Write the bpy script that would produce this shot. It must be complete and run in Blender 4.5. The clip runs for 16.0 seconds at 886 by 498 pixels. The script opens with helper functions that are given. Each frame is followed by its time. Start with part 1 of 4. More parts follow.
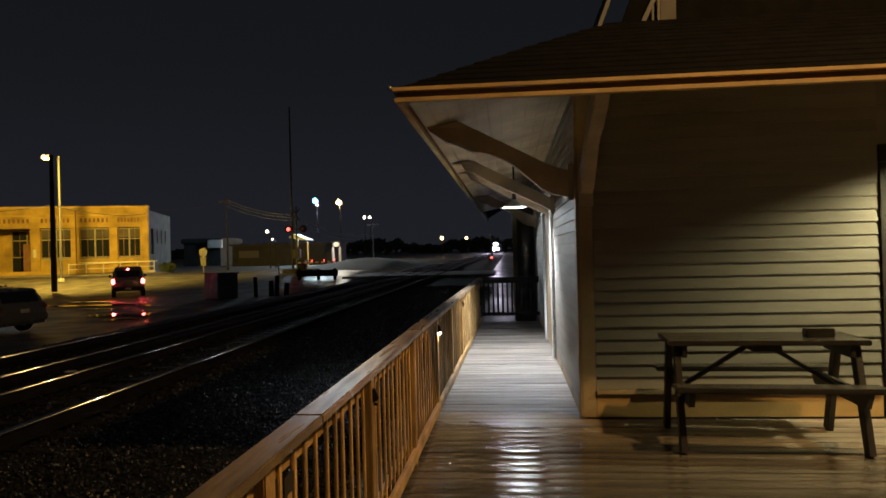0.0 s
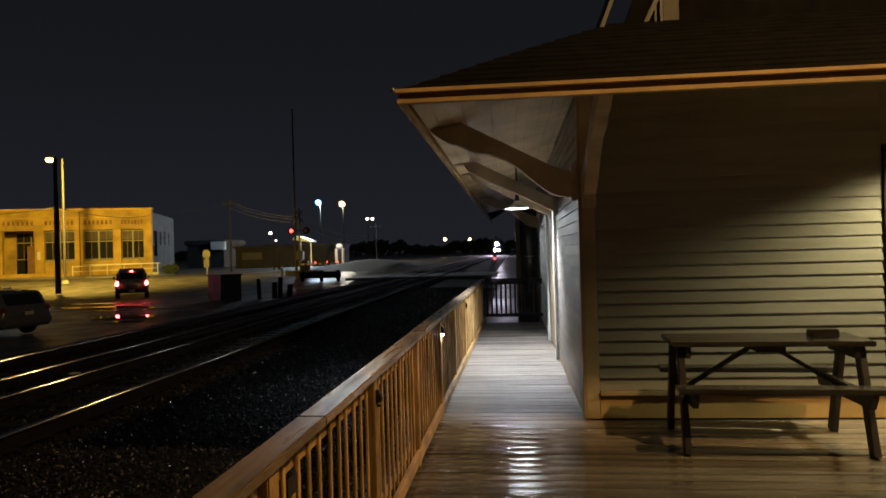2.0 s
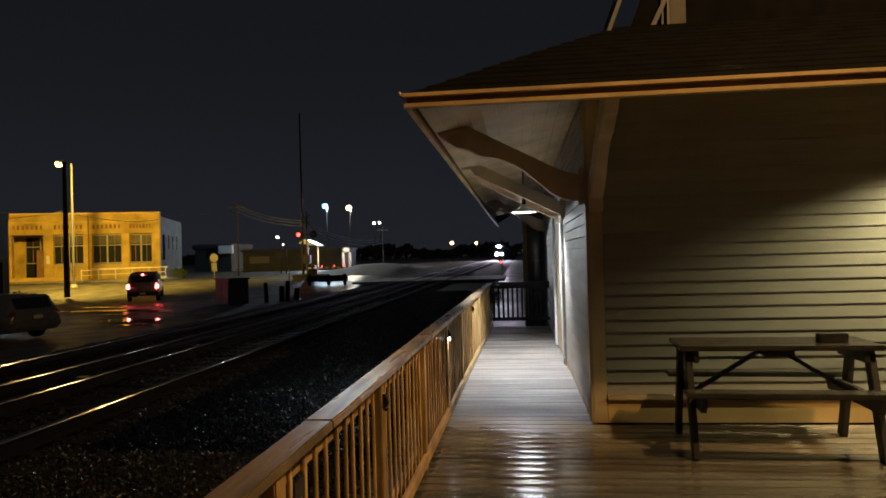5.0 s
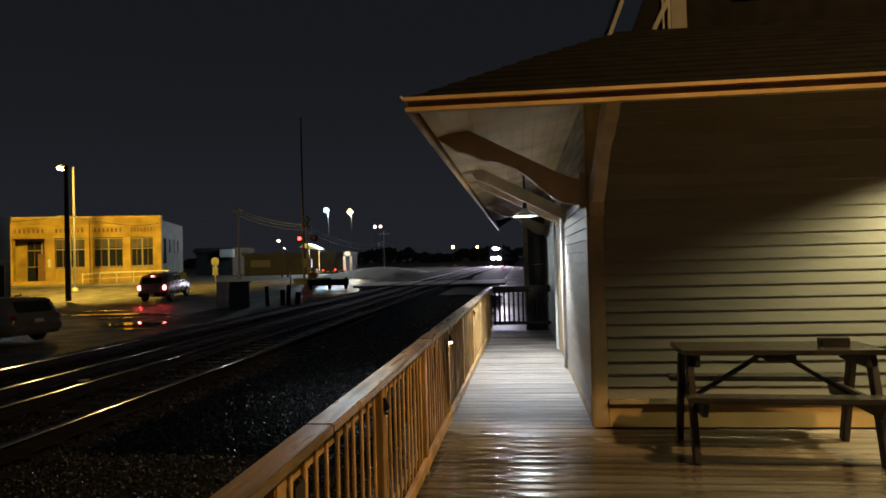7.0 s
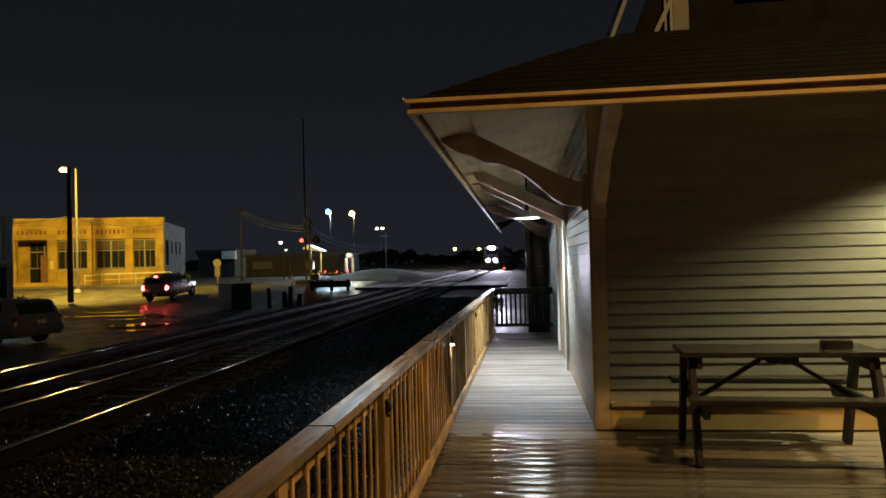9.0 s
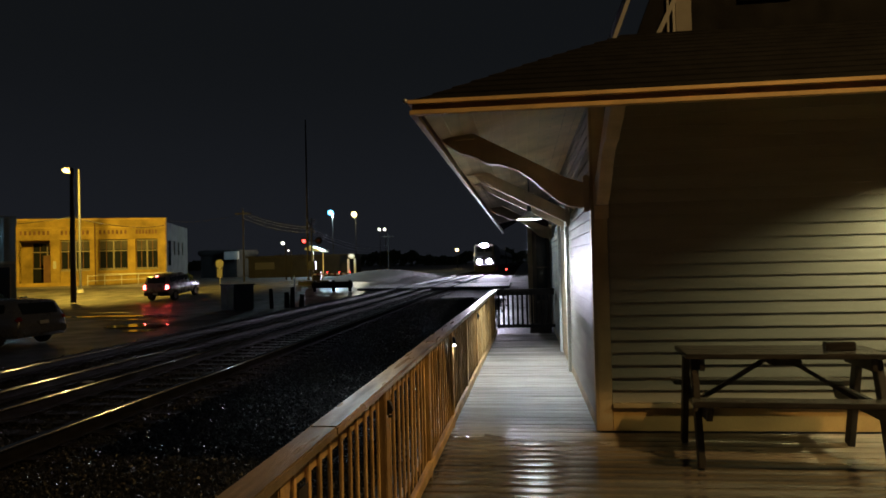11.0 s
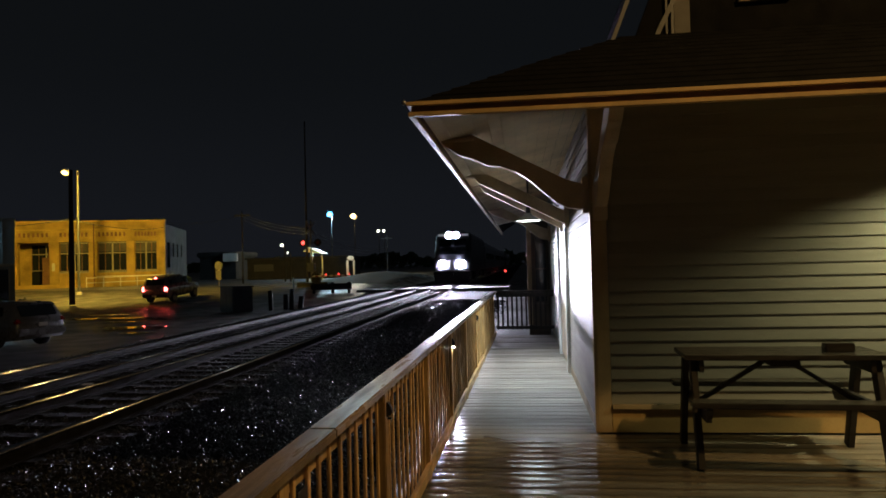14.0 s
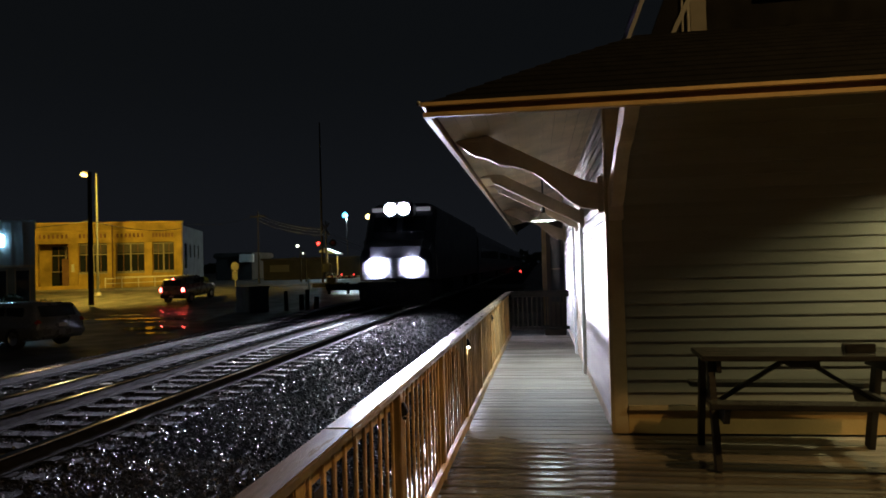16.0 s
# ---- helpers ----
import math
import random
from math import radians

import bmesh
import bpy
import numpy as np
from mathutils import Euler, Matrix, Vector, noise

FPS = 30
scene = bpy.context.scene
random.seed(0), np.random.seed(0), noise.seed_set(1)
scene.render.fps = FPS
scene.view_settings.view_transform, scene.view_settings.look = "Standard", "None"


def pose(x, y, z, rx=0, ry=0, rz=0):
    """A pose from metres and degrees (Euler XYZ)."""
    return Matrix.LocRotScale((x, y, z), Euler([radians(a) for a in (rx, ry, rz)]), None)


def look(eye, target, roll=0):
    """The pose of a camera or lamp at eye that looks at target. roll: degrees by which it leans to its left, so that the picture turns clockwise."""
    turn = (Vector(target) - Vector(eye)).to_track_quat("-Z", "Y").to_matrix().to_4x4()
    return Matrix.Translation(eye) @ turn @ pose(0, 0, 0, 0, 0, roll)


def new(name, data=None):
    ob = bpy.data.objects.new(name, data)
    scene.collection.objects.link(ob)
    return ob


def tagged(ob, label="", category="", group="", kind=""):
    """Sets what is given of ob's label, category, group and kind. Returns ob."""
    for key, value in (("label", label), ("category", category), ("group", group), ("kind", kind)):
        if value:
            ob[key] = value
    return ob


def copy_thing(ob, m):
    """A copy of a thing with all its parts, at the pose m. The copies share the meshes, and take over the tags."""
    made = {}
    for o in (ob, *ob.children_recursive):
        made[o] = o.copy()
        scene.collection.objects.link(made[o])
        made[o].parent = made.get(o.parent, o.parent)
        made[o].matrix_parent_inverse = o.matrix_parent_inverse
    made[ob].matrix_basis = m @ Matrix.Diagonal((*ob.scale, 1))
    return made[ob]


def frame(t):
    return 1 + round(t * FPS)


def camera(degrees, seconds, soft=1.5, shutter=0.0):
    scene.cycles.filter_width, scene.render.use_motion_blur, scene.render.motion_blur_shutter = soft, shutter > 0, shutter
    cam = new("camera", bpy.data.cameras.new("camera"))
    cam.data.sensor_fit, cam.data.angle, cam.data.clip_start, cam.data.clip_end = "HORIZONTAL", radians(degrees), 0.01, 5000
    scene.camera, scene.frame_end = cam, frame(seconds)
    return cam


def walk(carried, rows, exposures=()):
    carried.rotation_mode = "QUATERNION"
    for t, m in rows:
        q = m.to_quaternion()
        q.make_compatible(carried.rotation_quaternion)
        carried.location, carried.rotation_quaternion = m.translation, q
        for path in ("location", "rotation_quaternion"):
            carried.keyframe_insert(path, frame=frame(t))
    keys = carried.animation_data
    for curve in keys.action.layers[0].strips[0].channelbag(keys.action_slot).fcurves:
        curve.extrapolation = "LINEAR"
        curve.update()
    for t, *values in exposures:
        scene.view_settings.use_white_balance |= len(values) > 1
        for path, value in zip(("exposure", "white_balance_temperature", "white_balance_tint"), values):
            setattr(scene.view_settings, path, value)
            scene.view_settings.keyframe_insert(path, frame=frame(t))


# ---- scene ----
cam = camera(66.3, 16.0, soft=1.7)
EYE_Z = 1.48
# seconds, yaw, pitch, lean of the hand-held camera that pans a little
AIM = [(0, 5.53, 0.11, -1.45), (0.5, 5.51, 0.15, -1.50), (1, 5.61, 0.17, -1.48), (1.5, 5.67, 0.18, -1.51),
       (2, 5.78, 0.23, -1.57), (2.5, 5.87, 0.30, -1.56), (3, 5.98, 0.38, -1.56), (3.5, 6.09, 0.44, -1.48),
       (4, 6.19, 0.47, -1.51), (6.5, 6.45, 0.81, -1.58), (7, 6.42, 0.90, -1.53), (7.5, 6.42, 0.97, -1.55),
       (8, 6.48, 1.00, -1.47), (8.5, 6.55, 1.02, -1.54), (9, 6.58, 1.06, -1.48), (11.5, 6.77, 1.15, -1.39),
       (12, 6.72, 1.17, -1.38), (12.5, 6.69, 1.21, -1.44), (13, 6.69, 1.21, -1.43), (13.5, 6.70, 1.24, -1.43),
       (14, 6.68, 1.28, -1.46), (14.5, 6.71, 1.21, -1.47), (15, 6.80, 1.21, -1.50), (15.5, 7.23, 1.16, -1.58),
       (16, 7.93, 1.34, -1.56)]
walk(cam, [(t, pose(0, 0, EYE_Z, 90 + p, 0, y) @ pose(0, 0, 0, 0, 0, r)) for t, y, p, r in AIM],
     exposures=[(0, 0.3, 5950, 10), (4, 0.33, 5950, 10), (6.5, 0.5, 5950, 8), (9, 0.32, 5900, 4), (11.5, -0.1, 5800, 2), (14.5, -0.45, 5750, 1), (16, -0.55, 5750, 0)])

# ---- night sky and lamps ----
world = bpy.data.worlds.new("night")
scene.world = world
world.use_nodes = True
wn, wl = world.node_tree.nodes, world.node_tree.links
wn["Background"].inputs[1].default_value = 0.8
# low cloud, a little brighter towards the town's horizon
w_tc, w_sep, w_range, w_mix = wn.new("ShaderNodeTexCoord"), wn.new("ShaderNodeSeparateXYZ"), wn.new("ShaderNodeMapRange"), wn.new("ShaderNodeMix")
w_range.interpolation_type = "SMOOTHERSTEP"
w_range.inputs[1].default_value, w_range.inputs[2].default_value = -0.02, 0.36
w_mix.data_type = "RGBA"
w_mix.inputs[6].default_value = (0.0135, 0.0135, 0.0165, 1)
w_mix.inputs[7].default_value = (0.0080, 0.0082, 0.0091, 1)
wl.new(w_tc.outputs["Generated"], w_sep.inputs[0])
wl.new(w_sep.outputs[2], w_range.inputs[0])
wl.new(w_range.outputs[0], w_mix.inputs[0])
wl.new(w_mix.outputs[2], wn["Background"].inputs[0])

SODIUM = (1.0, 0.59, 0.07)
ORANGE = (1.0, 0.56, 0.18)
WARM = (1.0, 0.84, 0.41)
COOL = (0.95, 0.97, 1.0)


def lamp(name, place, power, colour, radius=0.06, kind="POINT", target=None, spot=120, blend=0.2):
    data = bpy.data.lights.new(name, kind)
    data.energy, data.color, data.shadow_soft_size = power, colour, radius
    ob = new(name, data)
    if kind == "SPOT":
        data.spot_size, data.spot_blend = radians(spot), blend
        ob.matrix_world = look(place, target)
    else:
        ob.location = place
    return ob


lamp("light_walkway", (0.088, 9.2, 2.05), 270, COOL, 0.05, "SPOT", (0.088, 9.2, 0.0), 126, 0.6)
lamp("light_end_wall", (3.72, 5.2, 2.42), 215, WARM, 0.05)
lamp("light_platform", (4.5, 2.0, 6.8), 1180, ORANGE, 0.12)
lamp("light_post", (-0.652, 6.1, 0.715), 5, (1.0, 0.88, 0.72), 0.012, "SPOT", (-0.668, 6.1, 0.0), 75, 0.5)
lamp("light_street", (-32.1, 44.7, 8.5), 22000, SODIUM, 0.2, "SPOT", (-35.2, 52.5, -0.5), 156, 0.6)
lamp("light_blue", (-27.9, 97.7, 8.8), 9000, (0.70, 0.9, 1.0), 0.2)
lamp("light_orange", (-31.9, 127.5, 10.6), 14000, (1.0, 0.80, 0.5), 0.2)
lamp("light_arch", (-22.8, 87.0, 3.6), 120, (1.0, 0.9, 0.75), 0.2)
lamp("light_canopy", (-26.5, 84.0, 3.1), 120, (0.8, 0.95, 1.0), 0.2)


# ---- materials ----
def mat(name, colour, rough=0.7, metal=0.0, scale=6.0, vary=0.25, bump=0.15, stretch=(1, 1, 1), fine=60.0,
        rough_vary=0.1, each=0.15, second=None, coat=0.0):
    m = bpy.data.materials.new(name)
    m.use_nodes = True
    n, l = m.node_tree.nodes, m.node_tree.links
    b = n["Principled BSDF"]
    tc, mp, info = n.new("ShaderNodeTexCoord"), n.new("ShaderNodeMapping"), n.new("ShaderNodeObjectInfo")
    l.new(tc.outputs["Object"], mp.inputs["Vector"])
    mp.inputs["Scale"].default_value = stretch
    shift = n.new("ShaderNodeMath")
    shift.operation = "MULTIPLY"
    shift.inputs[1].default_value = 37.0
    l.new(info.outputs["Random"], shift.inputs[0])
    l.new(shift.outputs[0], mp.inputs["Location"])
    big, small = n.new("ShaderNodeTexNoise"), n.new("ShaderNodeTexNoise")
    big.inputs["Scale"].default_value, small.inputs["Scale"].default_value = scale, fine
    big.inputs["Detail"].default_value, small.inputs["Detail"].default_value = 6, 4
    for t in (big, small):
        l.new(mp.outputs[0], t.inputs["Vector"])
    mixn = n.new("ShaderNodeMix")
    mixn.data_type = "RGBA"
    c = Vector(colour)
    d = Vector(second) if second else c * (1 - vary)
    mixn.inputs[6].default_value = (*(c * (1 + vary * 0.5)), 1)
    mixn.inputs[7].default_value = (*d, 1)
    ramp = n.new("ShaderNodeMapRange")
    ramp.inputs[1].default_value, ramp.inputs[2].default_value = 0.32, 0.68
    l.new(big.outputs[0], ramp.inputs[0])
    l.new(ramp.outputs[0], mixn.inputs[0])
    hsv = n.new("ShaderNodeHueSaturation")
    val = n.new("ShaderNodeMapRange")
    val.inputs[3].default_value, val.inputs[4].default_value = 1 - each, 1 + each
    l.new(info.outputs["Random"], val.inputs[0])
    gr = n.new("ShaderNodeMapRange")
    gr.inputs[3].default_value, gr.inputs[4].default_value = 1 - vary * 0.6, 1 + vary * 0.6
    l.new(small.outputs[0], gr.inputs[0])
    mul = n.new("ShaderNodeMath")
    mul.operation = "MULTIPLY"
    l.new(val.outputs[0], mul.inputs[0])
    l.new(gr.outputs[0], mul.inputs[1])
    l.new(mul.outputs[0], hsv.inputs["Value"])
    l.new(mixn.outputs[2], hsv.inputs["Color"])
    l.new(hsv.outputs[0], b.inputs["Base Color"])
    rr = n.new("ShaderNodeMapRange")
    rr.inputs[3].default_value, rr.inputs[4].default_value = max(0.02, rough - rough_vary), min(1, rough + rough_vary)
    l.new(big.outputs[0], rr.inputs[0])
    l.new(rr.outputs[0], b.inputs["Roughness"])
    b.inputs["Metallic"].default_value = metal
    b.inputs["Coat Weight"].default_value = coat
    bp = n.new("ShaderNodeBump")
    bp.inputs["Strength"].default_value, bp.inputs["Distance"].default_value = bump, 0.01
    l.new(small.outputs[0], bp.inputs["Height"])
    l.new(bp.outputs[0], b.inputs["Normal"])
    return m


def glow(name, colour, strength):
    m = bpy.data.materials.new(name)
    m.use_nodes = True
    b = m.node_tree.nodes["Principled BSDF"]
    b.inputs["Base Color"].default_value = (*colour, 1)
    b.inputs["Emission Color"].default_value = (*colour, 1)
    b.inputs["Emission Strength"].default_value = strength
    return m


def glassy(name, colour=(0.02, 0.025, 0.03), rough=0.05):
    m = bpy.data.materials.new(name)
    m.use_nodes = True
    b = m.node_tree.nodes["Principled BSDF"]
    b.inputs["Base Color"].default_value = (*colour, 1)
    b.inputs["Roughness"].default_value = rough
    b.inputs["IOR"].default_value = 1.5
    return m


def wet_by_place(m, lo, hi, wet, dry):
    """Wet, darker and glossier wood beyond the drip line, dry wood under the roof."""
    n, l = m.node_tree.nodes, m.node_tree.links
    b = n["Principled BSDF"]
    geo, sep, noi = n.new("ShaderNodeNewGeometry"), n.new("ShaderNodeSeparateXYZ"), n.new("ShaderNodeTexNoise")
    noi.inputs["Scale"].default_value = 5.0
    noi.inputs["Detail"].default_value = 5
    l.new(geo.outputs["Position"], sep.inputs[0])
    l.new(geo.outputs["Position"], noi.inputs["Vector"])
    add = n.new("ShaderNodeMath")
    add.operation = "MULTIPLY_ADD"
    add.inputs[1].default_value = 0.35
    l.new(noi.outputs[0], add.inputs[0])
    edge = n.new("ShaderNodeMath")
    edge.operation = "MULTIPLY_ADD"
    edge.inputs[1].default_value = 0.2
    l.new(sep.outputs[0], edge.inputs[0])
    l.new(sep.outputs[1], edge.inputs[2])
    l.new(edge.outputs[0], add.inputs[2])
    r = n.new("ShaderNodeMapRange")
    mid = (lo + hi) / 2
    r.inputs[1].default_value, r.inputs[2].default_value = mid - 0.5, mid + 0.6
    r.inputs[3].default_value, r.inputs[4].default_value = wet, dry
    l.new(add.outputs[0], r.inputs[0])
    l.new(r.outputs[0], b.inputs["Roughness"])
    soak, mul = n.new("ShaderNodeMapRange"), n.new("ShaderNodeMix")
    soak.inputs[1].default_value, soak.inputs[2].default_value = lo - 0.5, hi + 0.7
    soak.inputs[3].default_value, soak.inputs[4].default_value = 0.30, 1.0
    l.new(add.outputs[0], soak.inputs[0])
    mul.data_type, mul.blend_type = "RGBA", "MULTIPLY"
    mul.inputs[0].default_value = 1.0
    l.new(b.inputs["Base Color"].links[0].from_socket, mul.inputs[6])
    l.new(soak.outputs[0], mul.inputs[7])
    l.new(mul.outputs[2], b.inputs["Base Color"])
    return m


M_DECK = wet_by_place(mat("weathered_deck", (0.36, 0.32, 0.27), 0.5, scale=2.5, vary=0.45, bump=0.12, stretch=(0.5, 4, 1), fine=40, each=0.25, coat=0.14),
                      5.68, 6.38, 0.095, 0.65)
M_RAILWOOD = mat("treated_pine", (0.56, 0.36, 0.135), 0.5, scale=3, vary=0.45, bump=0.3, stretch=(6, 1.2, 1.2), fine=35, each=0.2)
M_RAILTOP = mat("wet_pine_top", (0.24, 0.18, 0.11), 0.34, scale=2.6, vary=0.6, bump=0.25, stretch=(7, 0.8, 1), fine=30, rough_vary=0.28)
M_SIDING = mat("grey_cream_siding", (0.275, 0.255, 0.215), 0.5, scale=1.4, vary=0.16, bump=0.12, stretch=(0.6, 0.6, 4), fine=50, each=0.05)
M_BASE = mat("tan_baseboard", (0.48, 0.33, 0.13), 0.55, scale=2, vary=0.2, bump=0.1)
M_TRIM = mat("painted_trim", (0.42, 0.33, 0.20), 0.5, scale=3, vary=0.2, bump=0.12)
M_WHITE = mat("white_casing", (0.62, 0.62, 0.60), 0.45, scale=3, vary=0.1, bump=0.08)
M_FASCIA = mat("brown_fascia", (0.55, 0.38, 0.16), 0.5, scale=3, vary=0.25, bump=0.1)
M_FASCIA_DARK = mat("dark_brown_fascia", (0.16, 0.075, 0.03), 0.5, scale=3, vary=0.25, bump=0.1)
M_SOFFIT = mat("soffit_boards", (0.70, 0.57, 0.37), 0.55, scale=1.6, vary=0.3, bump=0.1, stretch=(1, 1, 1))
M_BROWN = mat("dark_brown_bay_paint", (0.085, 0.065, 0.05), 0.55, scale=2, vary=0.25, bump=0.12)
M_BEAM = mat("painted_beam", (0.56, 0.45, 0.32), 0.55, scale=3, vary=0.25, bump=0.12)
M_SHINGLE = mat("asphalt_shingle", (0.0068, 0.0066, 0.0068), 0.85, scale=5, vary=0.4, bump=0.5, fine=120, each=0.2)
M_TABLE = mat("stained_table_wood", (0.045, 0.041, 0.036), 0.2, scale=4, vary=0.45, bump=0.3, stretch=(1, 5, 5), fine=40, each=0.2)
M_TABLE_DARK = mat("dark_table_legs", (0.026, 0.021, 0.018), 0.6, scale=4, vary=0.4, bump=0.3, fine=40)
M_IRON = mat("dark_iron", (0.03, 0.03, 0.032), 0.5, metal=0.6, scale=8, vary=0.3)
M_STEEL = mat("worn_rail_steel", (0.62, 0.61, 0.60), 0.11, metal=1.0, scale=3, vary=0.3, bump=0.015, fine=25, rough_vary=0.04, coat=0.3)
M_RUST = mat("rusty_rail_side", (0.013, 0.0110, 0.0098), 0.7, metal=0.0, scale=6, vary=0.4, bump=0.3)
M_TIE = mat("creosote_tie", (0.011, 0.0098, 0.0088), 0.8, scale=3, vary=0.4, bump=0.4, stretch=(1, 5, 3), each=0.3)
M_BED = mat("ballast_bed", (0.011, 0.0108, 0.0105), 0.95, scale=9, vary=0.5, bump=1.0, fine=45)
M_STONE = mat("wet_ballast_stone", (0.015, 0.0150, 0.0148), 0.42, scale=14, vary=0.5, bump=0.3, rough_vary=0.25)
M_ASPHALT = mat("wet_asphalt", (0.078, 0.075, 0.069), 0.45, scale=0.7, vary=0.6, bump=0.6, fine=18, rough_vary=0.3)
M_PUDDLE = glassy("puddle_water", (0.012, 0.012, 0.012), 0.03)
M_DIRT = mat("dark_verge", (0.034, 0.032, 0.020), 0.85, scale=1.2, vary=0.5, bump=0.8, fine=14)
M_CONCRETE = mat("concrete", (0.36, 0.35, 0.32), 0.6, scale=2, vary=0.3, bump=0.25)
M_BRICKWALL = mat("ochre_painted_brick", (0.50, 0.345, 0.05), 0.75, scale=0.7, vary=0.38, bump=0.35, fine=9)
M_BRICKDARK = mat("dark_brick_trim", (0.24, 0.13, 0.06), 0.8, scale=1, vary=0.3, bump=0.3, fine=10)
M_SHED = mat("dark_block_wall", (0.026, 0.025, 0.024), 0.8, scale=0.8, vary=0.3, bump=0.3, fine=9)
M_SIDEWALL = mat("grey_rendered_wall", (0.12, 0.112, 0.10), 0.8, scale=0.8, vary=0.3, bump=0.3, fine=9)
M_RAKE = mat("grey_rake_paint", (0.16, 0.158, 0.15), 0.6, scale=2, vary=0.2)
M_WINFRAME = mat("pale_window_frame", (0.36, 0.33, 0.25), 0.55, scale=3, vary=0.15)
M_GLASS = glassy("dark_window_glass")
M_GREYBLOCK = mat("grey_metal_cladding", (0.24, 0.28, 0.285), 0.6, scale=0.8, vary=0.2, bump=0.15, fine=12)
M_WOODPOLE = mat("dark_utility_pole", (0.013, 0.011, 0.0095), 0.8, scale=2, vary=0.4, bump=0.4, stretch=(5, 5, 0.6))
M_GALV = mat("galvanised_steel", (0.45, 0.45, 0.44), 0.4, metal=0.8, scale=5, vary=0.2)
M_CABINET = mat("grey_relay_cabinet", (0.15, 0.155, 0.16), 0.45, metal=0.2, scale=2, vary=0.2)
M_SUV = mat("dark_red_car_paint", (0.20, 0.02, 0.016), 0.4, scale=3, vary=0.2, bump=0.02, coat=0.7)
M_PICKUP = mat("silver_grey_truck_paint", (0.20, 0.19, 0.18), 0.28, metal=0.4, scale=3, vary=0.15, bump=0.02, coat=0.6)
M_SILVER = mat("silver_car_paint", (0.26, 0.26, 0.255), 0.28, metal=0.5, scale=3, vary=0.15, bump=0.02, coat=0.6)
M_WIRE = mat("bare_grey_wire", (0.20, 0.22, 0.25), 0.4, scale=8, vary=0.2)
M_TYRE = mat("black_rubber", (0.02, 0.02, 0.02), 0.8, scale=10, vary=0.2)
M_RIM = mat("alloy_rim", (0.4, 0.4, 0.4), 0.35, metal=0.9, scale=8, vary=0.15)
M_ENAMEL = mat("white_enamel", (0.75, 0.76, 0.74), 0.3, scale=5, vary=0.08, bump=0.03)
M_SIGNBACK = mat("grey_sign_back", (0.07, 0.07, 0.07), 0.5, scale=5, vary=0.15, bump=0.03)
M_SIGNWHITE = mat("white_sign_sheet", (0.75, 0.75, 0.72), 0.4, scale=5, vary=0.1, bump=0.03)
M_LOCO = mat("dark_locomotive_paint", (0.06, 0.065, 0.08), 0.35, metal=0.1, scale=1.5, vary=0.25, bump=0.05)
M_COACH = mat("brushed_coach_steel", (0.30, 0.31, 0.33), 0.35, metal=0.8, scale=1.0, vary=0.2, bump=0.1, stretch=(1, 0.2, 6))
M_LEAF = mat("dark_shrub_leaf", (0.05, 0.075, 0.03), 0.6, scale=4, vary=0.4)
for m_dull, k_dull in ((M_BED, 0.12), (M_TIE, 0.15), (M_RUST, 0.10), (M_STONE, 0.45), (M_SIDING, 0.22), (M_TRIM, 0.2), (M_SHINGLE, 0.08)):
    m_dull.node_tree.nodes["Principled BSDF"].inputs["Specular IOR Level"].default_value = k_dull
G_BULB = glow("lamp_diffuser_glow", (0.97, 1.0, 0.98), 45)
G_POST = glow("post_lens_glow", (1.0, 0.88, 0.72), 40)
G_WARM = glow("warm_bulb_glow", WARM, 14)
G_SODIUM = glow("sodium_lens_glow", (1.0, 0.62, 0.12), 12)
G_BLUE = glow("bluish_lamp_glow", (0.16, 0.55, 1.0), 9)
G_AMBER = glow("amber_lamp_glow", (1.0, 0.62, 0.22), 10)
G_RED = glow("red_signal_glow", (1.0, 0.05, 0.04), 7)
G_BRAKE = glow("brake_light_glow", (1.0, 0.065, 0.055), 40)
G_WHITEFAR = glow("far_lamp_glow", (1.0, 0.85, 0.65), 8)
G_SIGN = glow("lit_sign_face", (0.55, 0.8, 1.0), 24)
G_HEAD = glow("headlight_glow", (1.0, 0.86, 1.0), 5500)
G_DITCH = glow("ditch_light_glow", (1.0, 0.86, 1.0), 19000)
G_WINDOWLIT = glow("lit_coach_window", (0.9, 0.8, 0.9), 0.25)


# ---- mesh helpers ----
def box(bm, x0, x1, y0, y1, z0, z1, m=None):
    v = [bm.verts.new(Vector(p) if m is None else m @ Vector(p)) for p in
         ((x0, y0, z0), (x1, y0, z0), (x1, y1, z0), (x0, y1, z0), (x0, y0, z1), (x1, y0, z1), (x1, y1, z1), (x0, y1, z1))]
    for f in ((3, 2, 1, 0), (4, 5, 6, 7), (0, 1, 5, 4), (1, 2, 6, 5), (2, 3, 7, 6), (3, 0, 4, 7)):
        bm.faces.new([v[i] for i in f])
    return bm


def cube(x0, x1, y0, y1, z0, z1, bevel=0.0, m=None):
    bm = box(bmesh.new(), x0, x1, y0, y1, z0, z1, m)
    if bevel:
        bmesh.ops.bevel(bm, geom=bm.edges[:], offset=bevel, segments=2, affect="EDGES")
    return bm


